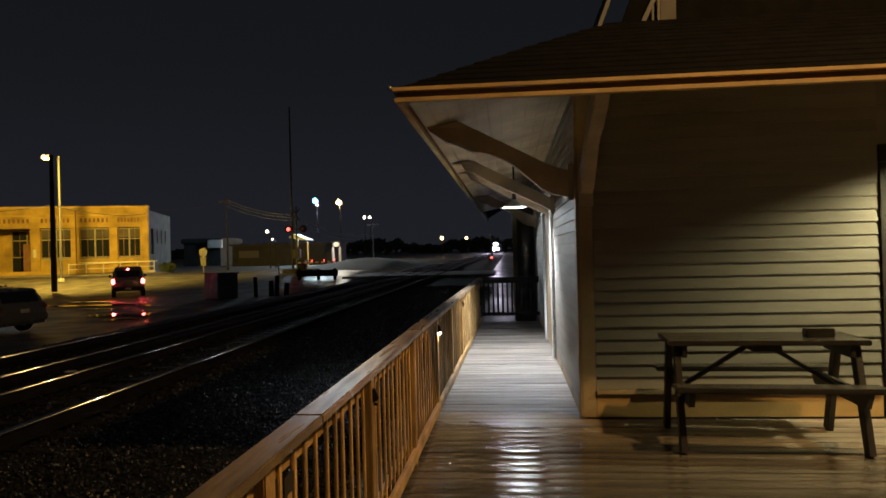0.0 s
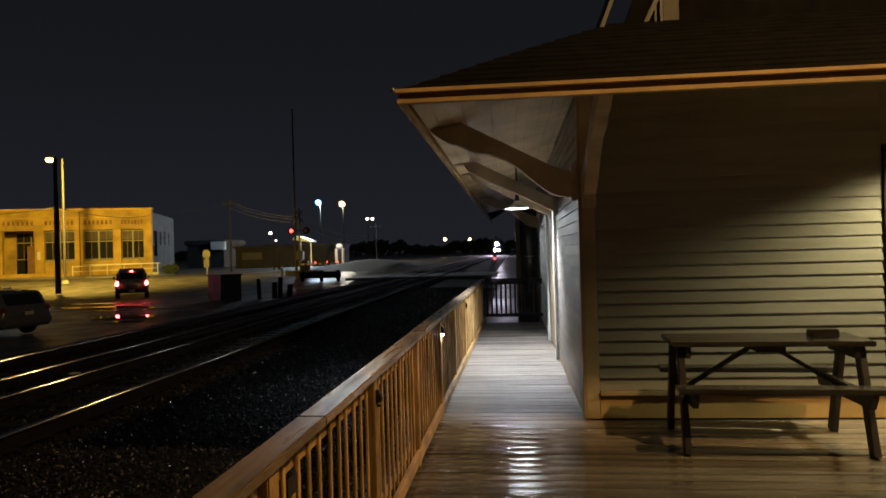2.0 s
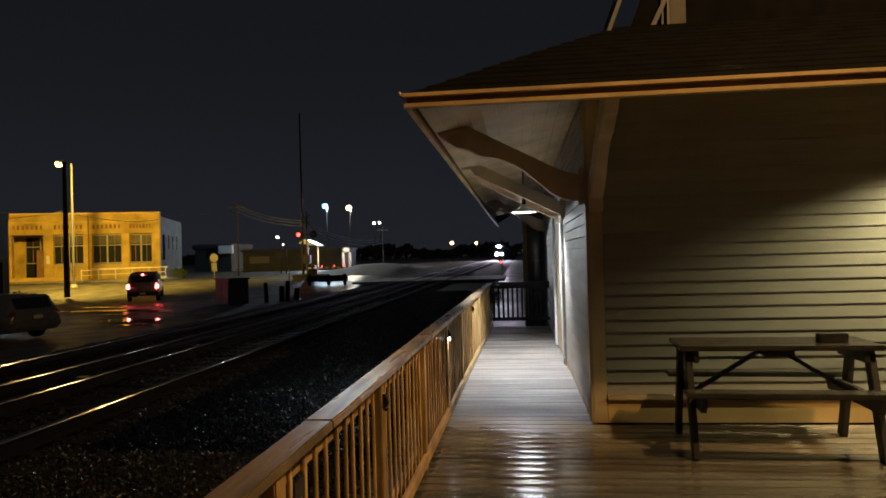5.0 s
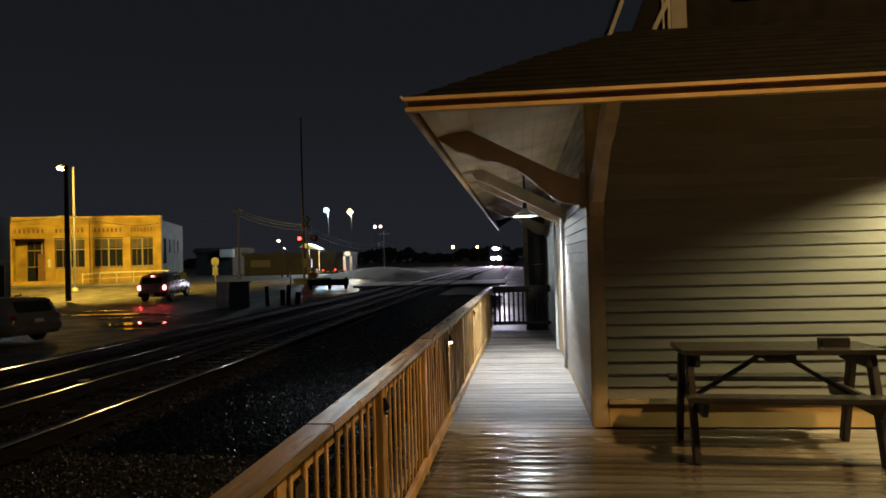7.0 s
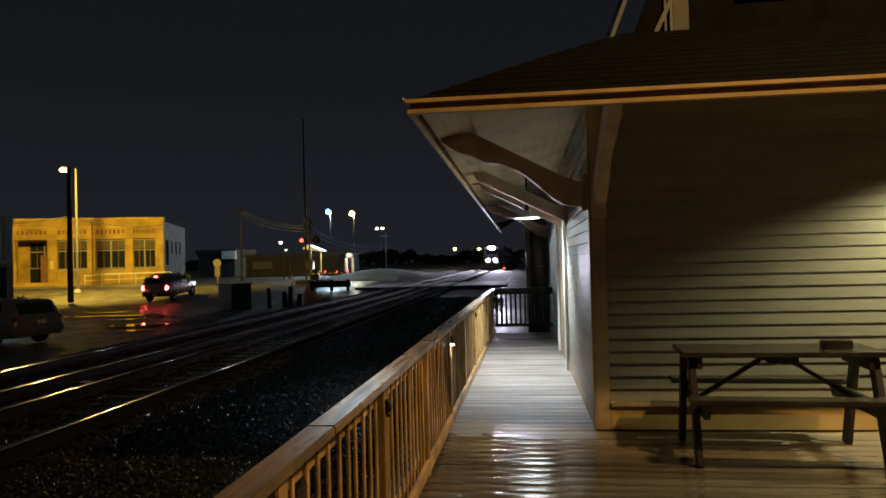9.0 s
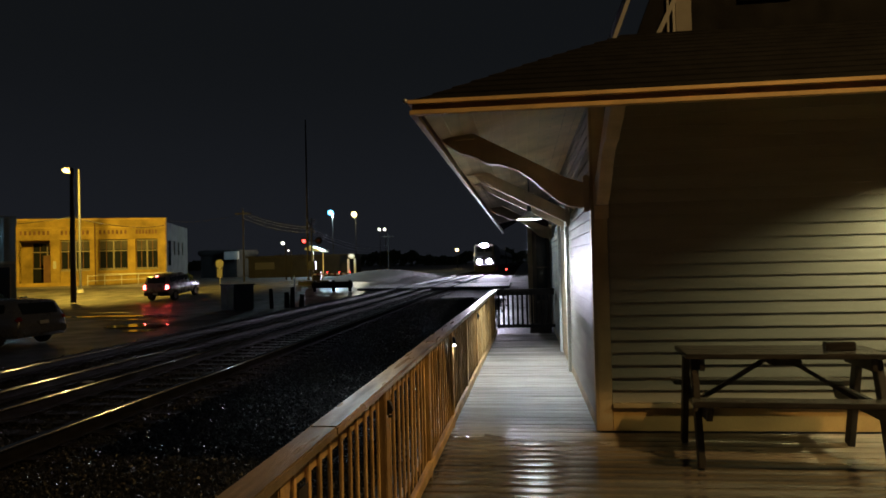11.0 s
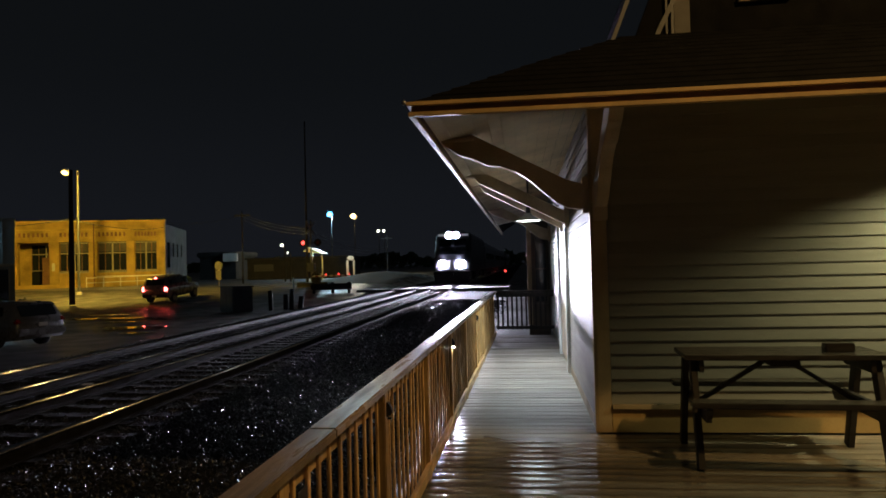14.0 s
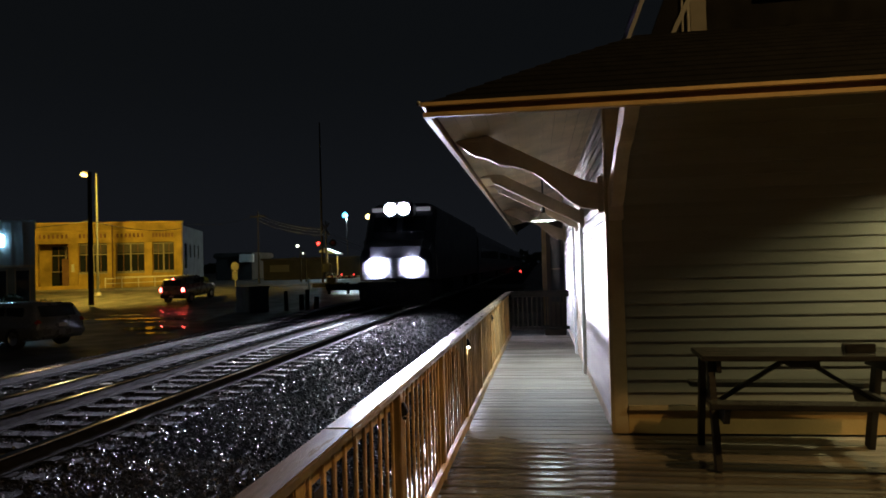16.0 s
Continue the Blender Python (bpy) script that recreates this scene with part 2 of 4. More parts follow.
def tube(bm, a, b, r0, r1=None, seg=12, cap=True):
    a, b = Vector(a), Vector(b)
    r1 = r0 if r1 is None else r1
    q = (b - a).to_track_quat("Z", "Y").to_matrix()
    rings = []
    for p, r in ((a, r0), (b, r1)):
        rings.append([bm.verts.new(p + q @ Vector((r * math.cos(i * math.tau / seg), r * math.sin(i * math.tau / seg), 0))) for i in range(seg)])
    for i in range(seg):
        j = (i + 1) % seg
        bm.faces.new((rings[0][i], rings[0][j], rings[1][j], rings[1][i]))
    if cap:
        bm.faces.new(rings[0][::-1])
        bm.faces.new(rings[1])
    return bm


def rod(a, b, r0, r1=None, seg=12):
    return tube(bmesh.new(), a, b, r0, r1, seg)


def beam(a, b, w, h):
    """A square timber from a to b, w wide sideways and h deep."""
    a, b = Vector(a), Vector(b)
    d = b - a
    q = d.to_track_quat("Y", "Z").to_matrix().to_4x4()
    return cube(-w / 2, w / 2, 0, d.length, -h / 2, h / 2, min(w, h) * 0.08, Matrix.Translation(a) @ q)


def extrude(outline, depth, at, u, v, bevel=0.0):
    """A flat outline in the plane of u and v, given thickness along their normal."""
    u, v, at = Vector(u), Vector(v), Vector(at)
    w = u.cross(v).normalized()
    bm = bmesh.new()
    lo = [bm.verts.new(at + u * p[0] + v * p[1] - w * depth / 2) for p in outline]
    hi = [bm.verts.new(at + u * p[0] + v * p[1] + w * depth / 2) for p in outline]
    k = len(outline)
    bm.faces.new(lo[::-1])
    bm.faces.new(hi)
    for i in range(k):
        j = (i + 1) % k
        bm.faces.new((lo[i], lo[j], hi[j], hi[i]))
    if bevel:
        bmesh.ops.bevel(bm, geom=[e for e in bm.edges], offset=bevel, segments=2, affect="EDGES")
    return bm


def lathe(profile, at=(0, 0, 0), seg=28):
    bm = bmesh.new()
    rings = [[bm.verts.new((at[0] + r * math.cos(i * math.tau / seg), at[1] + r * math.sin(i * math.tau / seg), at[2] + z)) for i in range(seg)] for r, z in profile]
    for a, b in zip(rings, rings[1:]):
        for i in range(seg):
            j = (i + 1) % seg
            bm.faces.new((a[i], a[j], b[j], b[i]))
    return bm


def mesh_of(name, bm, material, smooth=False):
    bmesh.ops.recalc_face_normals(bm, faces=bm.faces[:])
    me = bpy.data.meshes.new(name)
    bm.to_mesh(me)
    bm.free()
    me.materials.append(material)
    if smooth:
        for p in me.polygons:
            p.use_smooth = True
    return me


def part(name, bm, material, parent=None, label="", smooth=False):
    ob = new(name, mesh_of(name, bm, material, smooth))
    ob.parent = parent
    if label:
        ob["label"] = label
    return ob


def piece(name, me, parent, m):
    ob = new(name, me)
    ob.parent = parent
    ob.matrix_basis = m
    return ob


def thing(name, label, category, at=(0, 0, 0), group="", kind="", turn=0):
    ob = new(name)
    ob.empty_display_size = 0.2
    ob.matrix_basis = pose(*at, 0, 0, turn)
    return tagged(ob, label, category, group, kind)


def solid(name, bm, material, label, category, kind="structure", smooth=False):
    return tagged(part(name, bm, material, None, "", smooth), label, category, "", kind)


def step(u):
    u = min(1.0, max(0.0, u))
    return u * u * (3 - 2 * u)


def ground_z(x, y):
    far = -0.95 + 0.85 * step((y - 38) / 16)
    bed = step((x + 12.5) / 2.5)
    z = far * (1 - bed) + -0.46 * bed
    mound = 0.9 * math.exp(-((x + 15.5) / 4.5) ** 2 - ((y - 74) / 12) ** 2)
    return z + mound - 0.35 * step((y - 90) / 60) * 0


# ---- ground, road, track ----
def build_ground():
    xs = [-900, -500, -300, -180, -120, -90, -75, -65] + [-60 + 1.5 * i for i in range(27)] + [-20 + 0.5 * i for i in range(25)] + [-7, -4, -1, 3, 8, 14, 25, 50, 100, 250, 600]
    ys = [-120, -60, -30, -15, -5] + [2 * i for i in range(12)] + [24 + i for i in range(76)] + [104, 110, 120, 140, 170, 220, 300, 450, 700, 1200, 2500]
    verts = [(x, y, ground_z(x, y) + 0.03 * noise.noise((x * 0.4, y * 0.4, 0)) * (1 if x < -12 else 0)) for y in ys for x in xs]
    w = len(xs)
    faces = [(j * w + i, j * w + i + 1, (j + 1) * w + i + 1, (j + 1) * w + i) for j in range(len(ys) - 1) for i in range(w - 1)]
    me = bpy.data.meshes.new("ground")
    me.from_pydata(verts, [], faces)
    for p in me.polygons:
        p.use_smooth = True
    me.materials.append(M_ASPHALT)
    tagged(new("ground", me), "dark wet asphalt yard with damp patches", "ground", "", "structure")


build_ground()


def sheet(name, x0, x1, y0, y1, lift, material, label, category, nx=12, ny=12, edge=0.3):
    verts, faces = [], []
    for j in range(ny + 1):
        for i in range(nx + 1):
            x, y = x0 + (x1 - x0) * i / nx, y0 + (y1 - y0) * j / ny
            if i in (0, nx) or j in (0, ny):
                x += edge * noise.noise((x, y, 3.1))
                y += edge * noise.noise((x, y, 7.7))
            rim = 0.06 if (i in (0, nx) or j in (0, ny)) else 0
            verts.append((x, y, ground_z(x, y) + lift - rim))
    for j in range(ny):
        for i in range(nx):
            a = j * (nx + 1) + i
            faces.append((a, a + 1, a + nx + 2, a + nx + 1))
    me = bpy.data.meshes.new(name)
    me.from_pydata(verts, [], faces)
    for p in me.polygons:
        p.use_smooth = True
    me.materials.append(material)
    return tagged(new(name, me), label, category, "", "structure")


sheet("verge", -24, -11.5, 57, 96, 0.06, M_DIRT, "dark grassy mound beside the track", "verge", 20, 30, 1.2)
sheet("pavement", -62, -34, 58, 66.5, 0.10, M_CONCRETE, "pale concrete apron before the brick building", "pavement", 20, 8, 0.1)


def build_puddle(x, y, rx, ry, seed):
    bm = bmesh.new()
    vs = []
    for i in range(40):
        a = i * math.tau / 40
        k = 1 + 0.55 * noise.noise((math.cos(a) * 1.3 + seed * 5, math.sin(a) * 1.3, seed))
        vs.append(bm.verts.new((x + rx * k * math.cos(a), y + ry * k * math.sin(a), -0.906)))
    bm.faces.new(vs)
    solid("puddle", bm, M_PUDDLE, "shallow rain puddle on the asphalt yard", "puddle", "")


for k, p in enumerate(((-16.6, 27.4, 1.5, 0.75), (-21.5, 33.2, 2.4, 0.55), (-15.2, 25.2, 0.7, 0.35), (-19.3, 30.8, 1.1, 0.35), (-23.5, 36.0, 1.3, 0.3), (-18.0, 32.3, 0.8, 0.3))):
    build_puddle(*p, k + 1.0)

RAIL_TOP = -0.18
TRACKS = ((-4.98, -6.43), (-7.42, -8.88))


def rail_profile():
    return [(-0.07, -0.17), (0.07, -0.17), (0.07, -0.155), (0.012, -0.13), (0.012, -0.045), (0.034, -0.03), (0.034, -0.016), (0.026, -0.006), (-0.026, -0.006), (-0.034, -0.016), (-0.034, -0.03), (-0.012, -0.045), (-0.012, -0.13), (-0.07, -0.155)]


def head_profile():
    """The worn top of a rail: a slightly crowned table with rounded corners."""
    right = [(0.037, -0.034), (0.037, -0.028)]
    right += [(0.010 + 0.027 * math.cos(a), -0.027 + 0.027 * math.sin(a)) for a in (k * math.pi / 20 for k in range(1, 10))]
    right += [(0.006, 0.0012)]
    return right + [(-x, z) for x, z in reversed(right)]


def build_tracks():
    bm = bmesh.new()
    outline = [(-11.2, -0.70), (-10.2, -0.40), (-3.9, -0.395), (-3.2, -0.385), (-2.0, -0.42), (-0.9, -0.5), (-0.9, -1.0), (-11.2, -1.0)]
    a = [bm.verts.new((x, -60, z)) for x, z in outline]
    b = [bm.verts.new((x, 1500, z)) for x, z in outline]
    for i in range(len(outline)):
        j = (i + 1) % len(outline)
        bm.faces.new((a[i], a[j], b[j], b[i]))
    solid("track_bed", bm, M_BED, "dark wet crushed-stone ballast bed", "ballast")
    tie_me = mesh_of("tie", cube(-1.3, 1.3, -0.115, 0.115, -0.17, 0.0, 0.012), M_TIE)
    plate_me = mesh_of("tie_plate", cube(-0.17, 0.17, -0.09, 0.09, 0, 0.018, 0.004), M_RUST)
    for k, rails in enumerate(TRACKS):
        track = thing("railway_track", "steel rails on dark wooden ties in wet ballast", "railway track", (sum(rails) / 2, 0, 0), "parallel tracks")
        for x in rails:
            rx = x - sum(rails) / 2
            body = extrude(rail_profile(), 1500, (rx, 690, RAIL_TOP - 0.001), (1, 0, 0), (0, 0, 1))
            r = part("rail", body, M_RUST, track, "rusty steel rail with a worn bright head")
            part("rail_head", extrude(head_profile(), 1500, (rx, 690, RAIL_TOP + 0.002), (1, 0, 0), (0, 0, 1)), M_STEEL, r, "polished running surface", True)
        lift = RAIL_TOP - 0.17 - 0.018
        for i in range(130):
            y = 0.5 + i * 0.52
            t = piece("tie", tie_me, track, pose(random.uniform(-0.04, 0.04), y, lift + (0.0 if k == 0 else -0.012), 0, 0, random.uniform(-0.8, 0.8)))
            if i < 60:
                for x in rails:
                    piece("tie_plate", plate_me, t, pose(x - sum(rails) / 2, 0, 0))


build_tracks()


def build_gravel():
    rng = np.random.default_rng(4)
    base = np.array([(1, 0, 0), (-1, 0, 0), (0, 1, 0), (0, -1, 0), (0, 0, 1), (0, 0, -1)], float)
    tri = np.array([(0, 2, 4), (2, 1, 4), (1, 3, 4), (3, 0, 4), (2, 0, 5), (1, 2, 5), (3, 1, 5), (0, 3, 5)])
    n = 90000
    y = 1.0 + 34 * rng.random(n) ** 1.7
    x = np.where(rng.random(n) < 0.66, rng.uniform(-4.9, -0.8, n), rng.uniform(-10.2, -4.9, n))
    top = np.interp(x, [-10.2, -3.9, -3.2, -2.0, -0.9], [-0.40, -0.395, -0.385, -0.42, -0.5])
    r = rng.uniform(0.009, 0.022, n) * (1 + y / 70)
    v = base[None] * rng.uniform(0.6, 1.25, (n, 6, 3)) + rng.normal(0, 0.18, (n, 6, 3))
    q = rng.normal(size=(n, 4))
    q /= np.linalg.norm(q, axis=1, keepdims=True)
    a, b, c, d = q.T
    rot = np.stack([np.stack([1 - 2 * (c * c + d * d), 2 * (b * c - a * d), 2 * (b * d + a * c)], -1),
                    np.stack([2 * (b * c + a * d), 1 - 2 * (b * b + d * d), 2 * (c * d - a * b)], -1),
                    np.stack([2 * (b * d - a * c), 2 * (c * d + a * b), 1 - 2 * (b * b + c * c)], -1)], -2)
    v = np.einsum("nij,nkj->nki", rot, v) * r[:, None, None]
    v += np.stack([x, y, top + r * rng.uniform(0.1, 1.6, n)], -1)[:, None]
    f = (tri[None] + 6 * np.arange(n)[:, None, None]).reshape(-1, 3)
    me = bpy.data.meshes.new("ballast_stones")
    me.from_pydata(v.reshape(-1, 3).tolist(), [], f.tolist())
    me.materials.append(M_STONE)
    tagged(new("ballast_stones", me), "loose wet crushed grey ballast stones", "gravel", "", "stuff")


build_gravel()

crossing = thing("level_crossing", "pale concrete crossing panels between the rails", "level crossing", (0, 0, 0))
for x0, x1 in ((-4.85, -1.0), (-6.33, -5.08), (-7.32, -6.53), (-8.78, -7.52), (-11.5, -8.98)):
    for k in range(3):
        part("panel", cube(x0, x1, 46.0 + k * 2.5, 48.47 + k * 2.5, -0.34, -0.185, 0.02), M_SIDEWALL, crossing)

# ---- depot: deck, walls, roof ----
WX, WY = 0.61, 5.98          # the corner of the depot
CORNER_T = 0.012


def build_deck():
    deck = tagged(part("floor", cube(-0.80, 7.0, -4.0, 13.9, -0.09, -0.045), M_TABLE_DARK), "weathered grey deck boards, wet beyond the eaves", "deck floor", "", "structure")
    part("rim_board", cube(-0.84, -0.80, -4.0, 13.9, -0.32, -0.004, 0.004), M_RAILWOOD, deck)
    # slightly crowned boards with eased edges
    crown = [(0.003, -0.045), (0.137, -0.045), (0.137, -0.022)]
    crown += [(0.1345 - 0.0129 * k, -0.0030 * ((0.0645 - 0.0129 * k) / 0.0645) ** 2) for k in range(11)] + [(0.003, -0.022)]
    wide = mesh_of("deck_board", extrude(crown, 7.79, (3.105, 0, 0), (0, 1, 0), (0, 0, 1)), M_DECK)
    slim = mesh_of("deck_board_short", extrude(crown, WX + 0.81, ((WX - 0.77) / 2, 0, 0), (0, 1, 0), (0, 0, 1)), M_DECK)
    y, i = -4.0, 0
    while y < 13.8:
        piece("deck_board", wide if y < WY - 0.1 else slim, deck, pose(random.uniform(-0.004, 0.004), y, random.uniform(-0.0025, 0.0), random.uniform(-0.8, 0.8), 0, random.uniform(-0.03, 0.03)))
        y += 0.14
    joist = mesh_of("support_post", cube(-0.06, 0.06, -0.06, 0.06, -0.6, -0.09), M_TABLE_DARK)
    for k in range(10):
        piece("support_post", joist, deck, pose(-0.7, -3 + 1.8 * k, 0))


build_deck()


def lap_mesh(name, length, material, height=0.118):
    """One lap-siding board along x, thicker at its lower edge."""
    bm = bmesh.new()
    o = [(0, 0.0), (-0.022, 0.0), (-0.022, 0.006), (-0.006, height), (0, height)]
    a = [bm.verts.new((0, p[0], p[1])) for p in o]
    b = [bm.verts.new((length, p[0], p[1])) for p in o]
    bm.faces.new(a)
    bm.faces.new(b[::-1])
    for i in range(5):
        j = (i + 1) % 5
        bm.faces.new((a[i], b[i], b[j], a[j]))
    return mesh_of(name, bm, material)


LAP = 0.1068


def build_walls():
    south = tagged(part("wall_south", cube(WX, 6.6, WY, WY + 0.14, 0, 2.9), M_SIDING), "cream lap-sided end wall of the depot", "wall", "", "structure")
    runs = ((WX + 0.115, 3.07), (4.52, 6.6))
    for x0, x1 in runs:
        me = lap_mesh("siding_board", x1 - x0, M_SIDING)
        for i in range(25):
            piece("siding_board", me, south, pose(x0, WY + random.uniform(-0.001, 0.001), 0.245 + LAP * i))
        part("baseboard", cube(x0, x1, WY - 0.02, WY, 0.004, 0.20, 0.003), M_BASE, south, "tan painted baseboard")
        part("water_table", cube(x0, x1, WY - 0.045, WY, 0.203, 0.243, 0.004), M_TRIM, south)
    west = tagged(part("wall_west", cube(WX, WX + 0.14, WY + 0.143, 24, 0, 2.9), M_SIDING), "cream lap-sided track wall of the depot", "wall", "", "structure")
    for y0, y1 in ((WY + 0.10, 9.02), (11.12, 16.0)):
        me = lap_mesh("siding_board_west", y1 - y0, M_SIDING)
        for i in range(26):
            piece("siding_board", me, west, pose(WX, y1, 0.125 + LAP * i, 0, 0, -90))
        part("baseboard", cube(WX - 0.02, WX, y0, y1, 0.004, 0.12, 0.003), M_TRIM, west)
    for x0, x1, y0, y1 in ((WX - 0.026, WX, WY - 0.026, WY + 0.10), (WX, WX + 0.112, WY - 0.026, WY)):
        part("corner_board", cube(x0, x1, y0, y1, 0.004, 2.86, 0.004), M_TRIM, south)
    # doors
    door = tagged(part("door_1", cube(3.3, 4.36, WY - 0.012, WY - 0.002, 0.02, 2.1, 0.003), M_TABLE_DARK), "dark closed door in the end wall", "door", "", "structure")
    for x0, x1, z0, z1 in ((3.075, 3.29, 0.01, 2.12), (4.37, 4.51, 0.01, 2.12), (3.075, 4.51, 2.125, 2.27)):
        part("casing", cube(x0, x1, WY - 0.04, WY - 0.003, z0, z1, 0.004), M_TABLE_DARK, door)
    door2 = tagged(part("door_2", cube(WX - 0.012, WX - 0.002, 9.22, 10.95, 0.02, 2.14, 0.003), M_TRIM), "painted freight door with pale casing", "door", "", "structure")
    for y0, y1, z0, z1 in ((9.03, 9.20, 0.01, 2.15), (10.97, 11.11, 0.01, 2.15), (9.03, 11.11, 2.155, 2.3)):
        part("casing", cube(WX - 0.06, WX - 0.003, y0, y1, z0, z1, 0.004), M_WHITE, door2)
    for k in range(5):
        y = 9.25 + k * 0.34
        part("door_board", cube(WX - 0.03, WX - 0.012, y, y + 0.325, 0.05, 2.12, 0.004), M_TRIM, door2)
    # the projecting bay
    bay = tagged(part("wall_bay", cube(0.12, WX, 16.0, 20.0, -0.5, 2.75), M_BROWN), "projecting bay with a narrow dark window", "wall", "", "structure")
    part("corner_board", cube(0.095, 0.20, 15.975, 15.998, 0.02, 2.7, 0.003), M_TRIM, bay)
    part("corner_board", cube(0.095, 0.118, 16.0, 16.1, 0.02, 2.7, 0.003), M_TRIM, bay)
    w = tagged(part("window_1", cube(0.29, 0.54, 15.985, 15.998, 0.55, 2.05), M_GLASS), "narrow dark window in the bay", "window", "", "structure")
    for x0, x1, z0, z1 in ((0.25, 0.285, 0.5, 2.1), (0.545, 0.58, 0.5, 2.1), (0.25, 0.58, 2.105, 2.15), (0.25, 0.58, 0.45, 0.495), (0.287, 0.543, 1.3, 1.33)):
        part("window_frame", cube(x0, x1, 15.96, 15.997, z0, z1, 0.003), M_BROWN, w)


build_walls()

OV = 1.35
EX, EY = WX - OV, WY - OV
EAVE = 2.60


def build_roof():
    x1, y1 = 6.6 + OV, 24 + OV
    half = (x1 - EX) / 2
    flare = 0.9
    skirt = 1.72
    levels = [(0.0, 0.0), (flare, flare * 0.55), (skirt, flare * 0.55 + (skirt - flare) * 0.53), (half, flare * 0.55 + (skirt - flare) * 0.53)]
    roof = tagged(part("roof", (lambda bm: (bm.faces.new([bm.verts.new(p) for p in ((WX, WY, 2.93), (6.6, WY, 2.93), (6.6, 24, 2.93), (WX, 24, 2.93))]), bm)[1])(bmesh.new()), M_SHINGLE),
                  "dark brown shingled hip roof with flared eaves", "roof", "", "structure")

    def height(s):
        for (a, za), (b, zb) in zip(levels, levels[1:]):
            if s <= b:
                return EAVE + za + (zb - za) * (s - a) / (b - a)
        return EAVE + levels[-1][1]
    courses = 34
    for face in range(3):
        bm = bmesh.new()
        for c in range(courses):
            s0, s1 = half * c / courses, half * (c + 1) / courses
            z0, z1 = height(s0) + 0.014, height(s1) + 0.004
            if face == 0:
                q = ((EX + s0, EY + s0), (x1 - s0, EY + s0), (x1 - s1, EY + s1), (EX + s1, EY + s1))
            elif face == 1:
                q = ((EX + s0, y1 - s0), (EX + s0, EY + s0), (EX + s1, EY + s1), (EX + s1, y1 - s1))
            else:
                q = ((x1 - s0, EY + s0), (x1 - s0, y1 - s0), (x1 - s1, y1 - s1), (x1 - s1, EY + s1))
            zs = (z0, z0, z1, z1)
            v = [bm.verts.new((p[0], p[1], z)) for p, z in zip(q, zs)]
            bm.faces.new(v)
            u = [bm.verts.new((q[i][0], q[i][1], z0 - 0.014)) for i in (0, 1)]
            bm.faces.new((u[0], u[1], v[1], v[0]))
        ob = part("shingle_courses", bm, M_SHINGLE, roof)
        ob["kind"] = "stuff"
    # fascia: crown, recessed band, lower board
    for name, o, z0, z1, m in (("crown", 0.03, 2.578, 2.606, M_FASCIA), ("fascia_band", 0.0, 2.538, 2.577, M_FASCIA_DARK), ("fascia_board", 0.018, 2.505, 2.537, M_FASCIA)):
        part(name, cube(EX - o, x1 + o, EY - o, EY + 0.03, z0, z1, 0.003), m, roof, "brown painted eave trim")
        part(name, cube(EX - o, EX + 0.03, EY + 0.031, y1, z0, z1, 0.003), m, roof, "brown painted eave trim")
    part("gutter_end", lathe([(0.0, -0.018), (0.012, -0.014), (0.018, 0.0), (0.012, 0.014), (0.0, 0.018)], (EX - 0.045, EY - 0.03, 2.60), 12), M_GALV, roof, "small metal cap at the eave corner", True)
    # sloped board soffit on two sides
    bm = bmesh.new()
    n = 60
    zi = 2.86

    def plank(p0, p1, p2, p3):
        bm.faces.new([bm.verts.new(p) for p in (p0, p1, p2, p3)])
    zo, w, k = 2.575, 0.112, 0
    s = 0.03
    while s < OV:
        e = min(s + w, OV)
        z0, z1 = zo + (zi - zo) * s / OV, zo + (zi - zo) * (e - 0.005) / OV
        g = z1 + 0.008
        off = 0.002 * (k % 2)
        plank((EX + s, EY + s, z0 + off), (EX + s, 20, z0 + off), (EX + e - 0.005, 20, z1 + off), (EX + e - 0.005, EY + e - 0.005, z1 + off))
        plank((EX + e - 0.005, EY + e - 0.005, z1 + off), (EX + e - 0.005, 20, z1 + off), (EX + e, 20, g), (EX + e, EY + e, g))
        plank((EX + s, EY + s, z0 + off), (7.5, EY + s, z0 + off), (7.5, EY + e - 0.005, z1 + off), (EX + e - 0.005, EY + e - 0.005, z1 + off))
        plank((EX + e - 0.005, EY + e - 0.005, z1 + off), (7.5, EY + e - 0.005, z1 + off), (7.5, EY + e, g), (EX + e, EY + e, g))
        s += w
        k += 1
    solid("ceiling_soffit", bm, M_SOFFIT, "pale tongue-and-groove soffit under the eaves", "soffit")
    # steep gable that rises out of the skirt roof, set back a little from the end wall
    cx, foot, apex, run = 3.6, 3.43, 10.4, 2.75
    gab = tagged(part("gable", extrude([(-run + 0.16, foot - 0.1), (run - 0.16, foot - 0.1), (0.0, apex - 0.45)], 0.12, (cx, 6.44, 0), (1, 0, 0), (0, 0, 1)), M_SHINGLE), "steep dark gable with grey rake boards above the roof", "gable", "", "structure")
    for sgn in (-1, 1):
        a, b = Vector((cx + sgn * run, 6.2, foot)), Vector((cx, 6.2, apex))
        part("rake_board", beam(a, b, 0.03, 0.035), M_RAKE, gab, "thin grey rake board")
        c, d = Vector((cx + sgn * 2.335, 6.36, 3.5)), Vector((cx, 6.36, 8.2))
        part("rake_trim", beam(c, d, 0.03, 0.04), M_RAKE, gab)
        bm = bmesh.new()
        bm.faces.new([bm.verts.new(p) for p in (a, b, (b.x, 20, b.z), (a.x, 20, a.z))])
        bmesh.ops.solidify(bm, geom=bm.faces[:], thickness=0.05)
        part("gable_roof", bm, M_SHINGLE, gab)
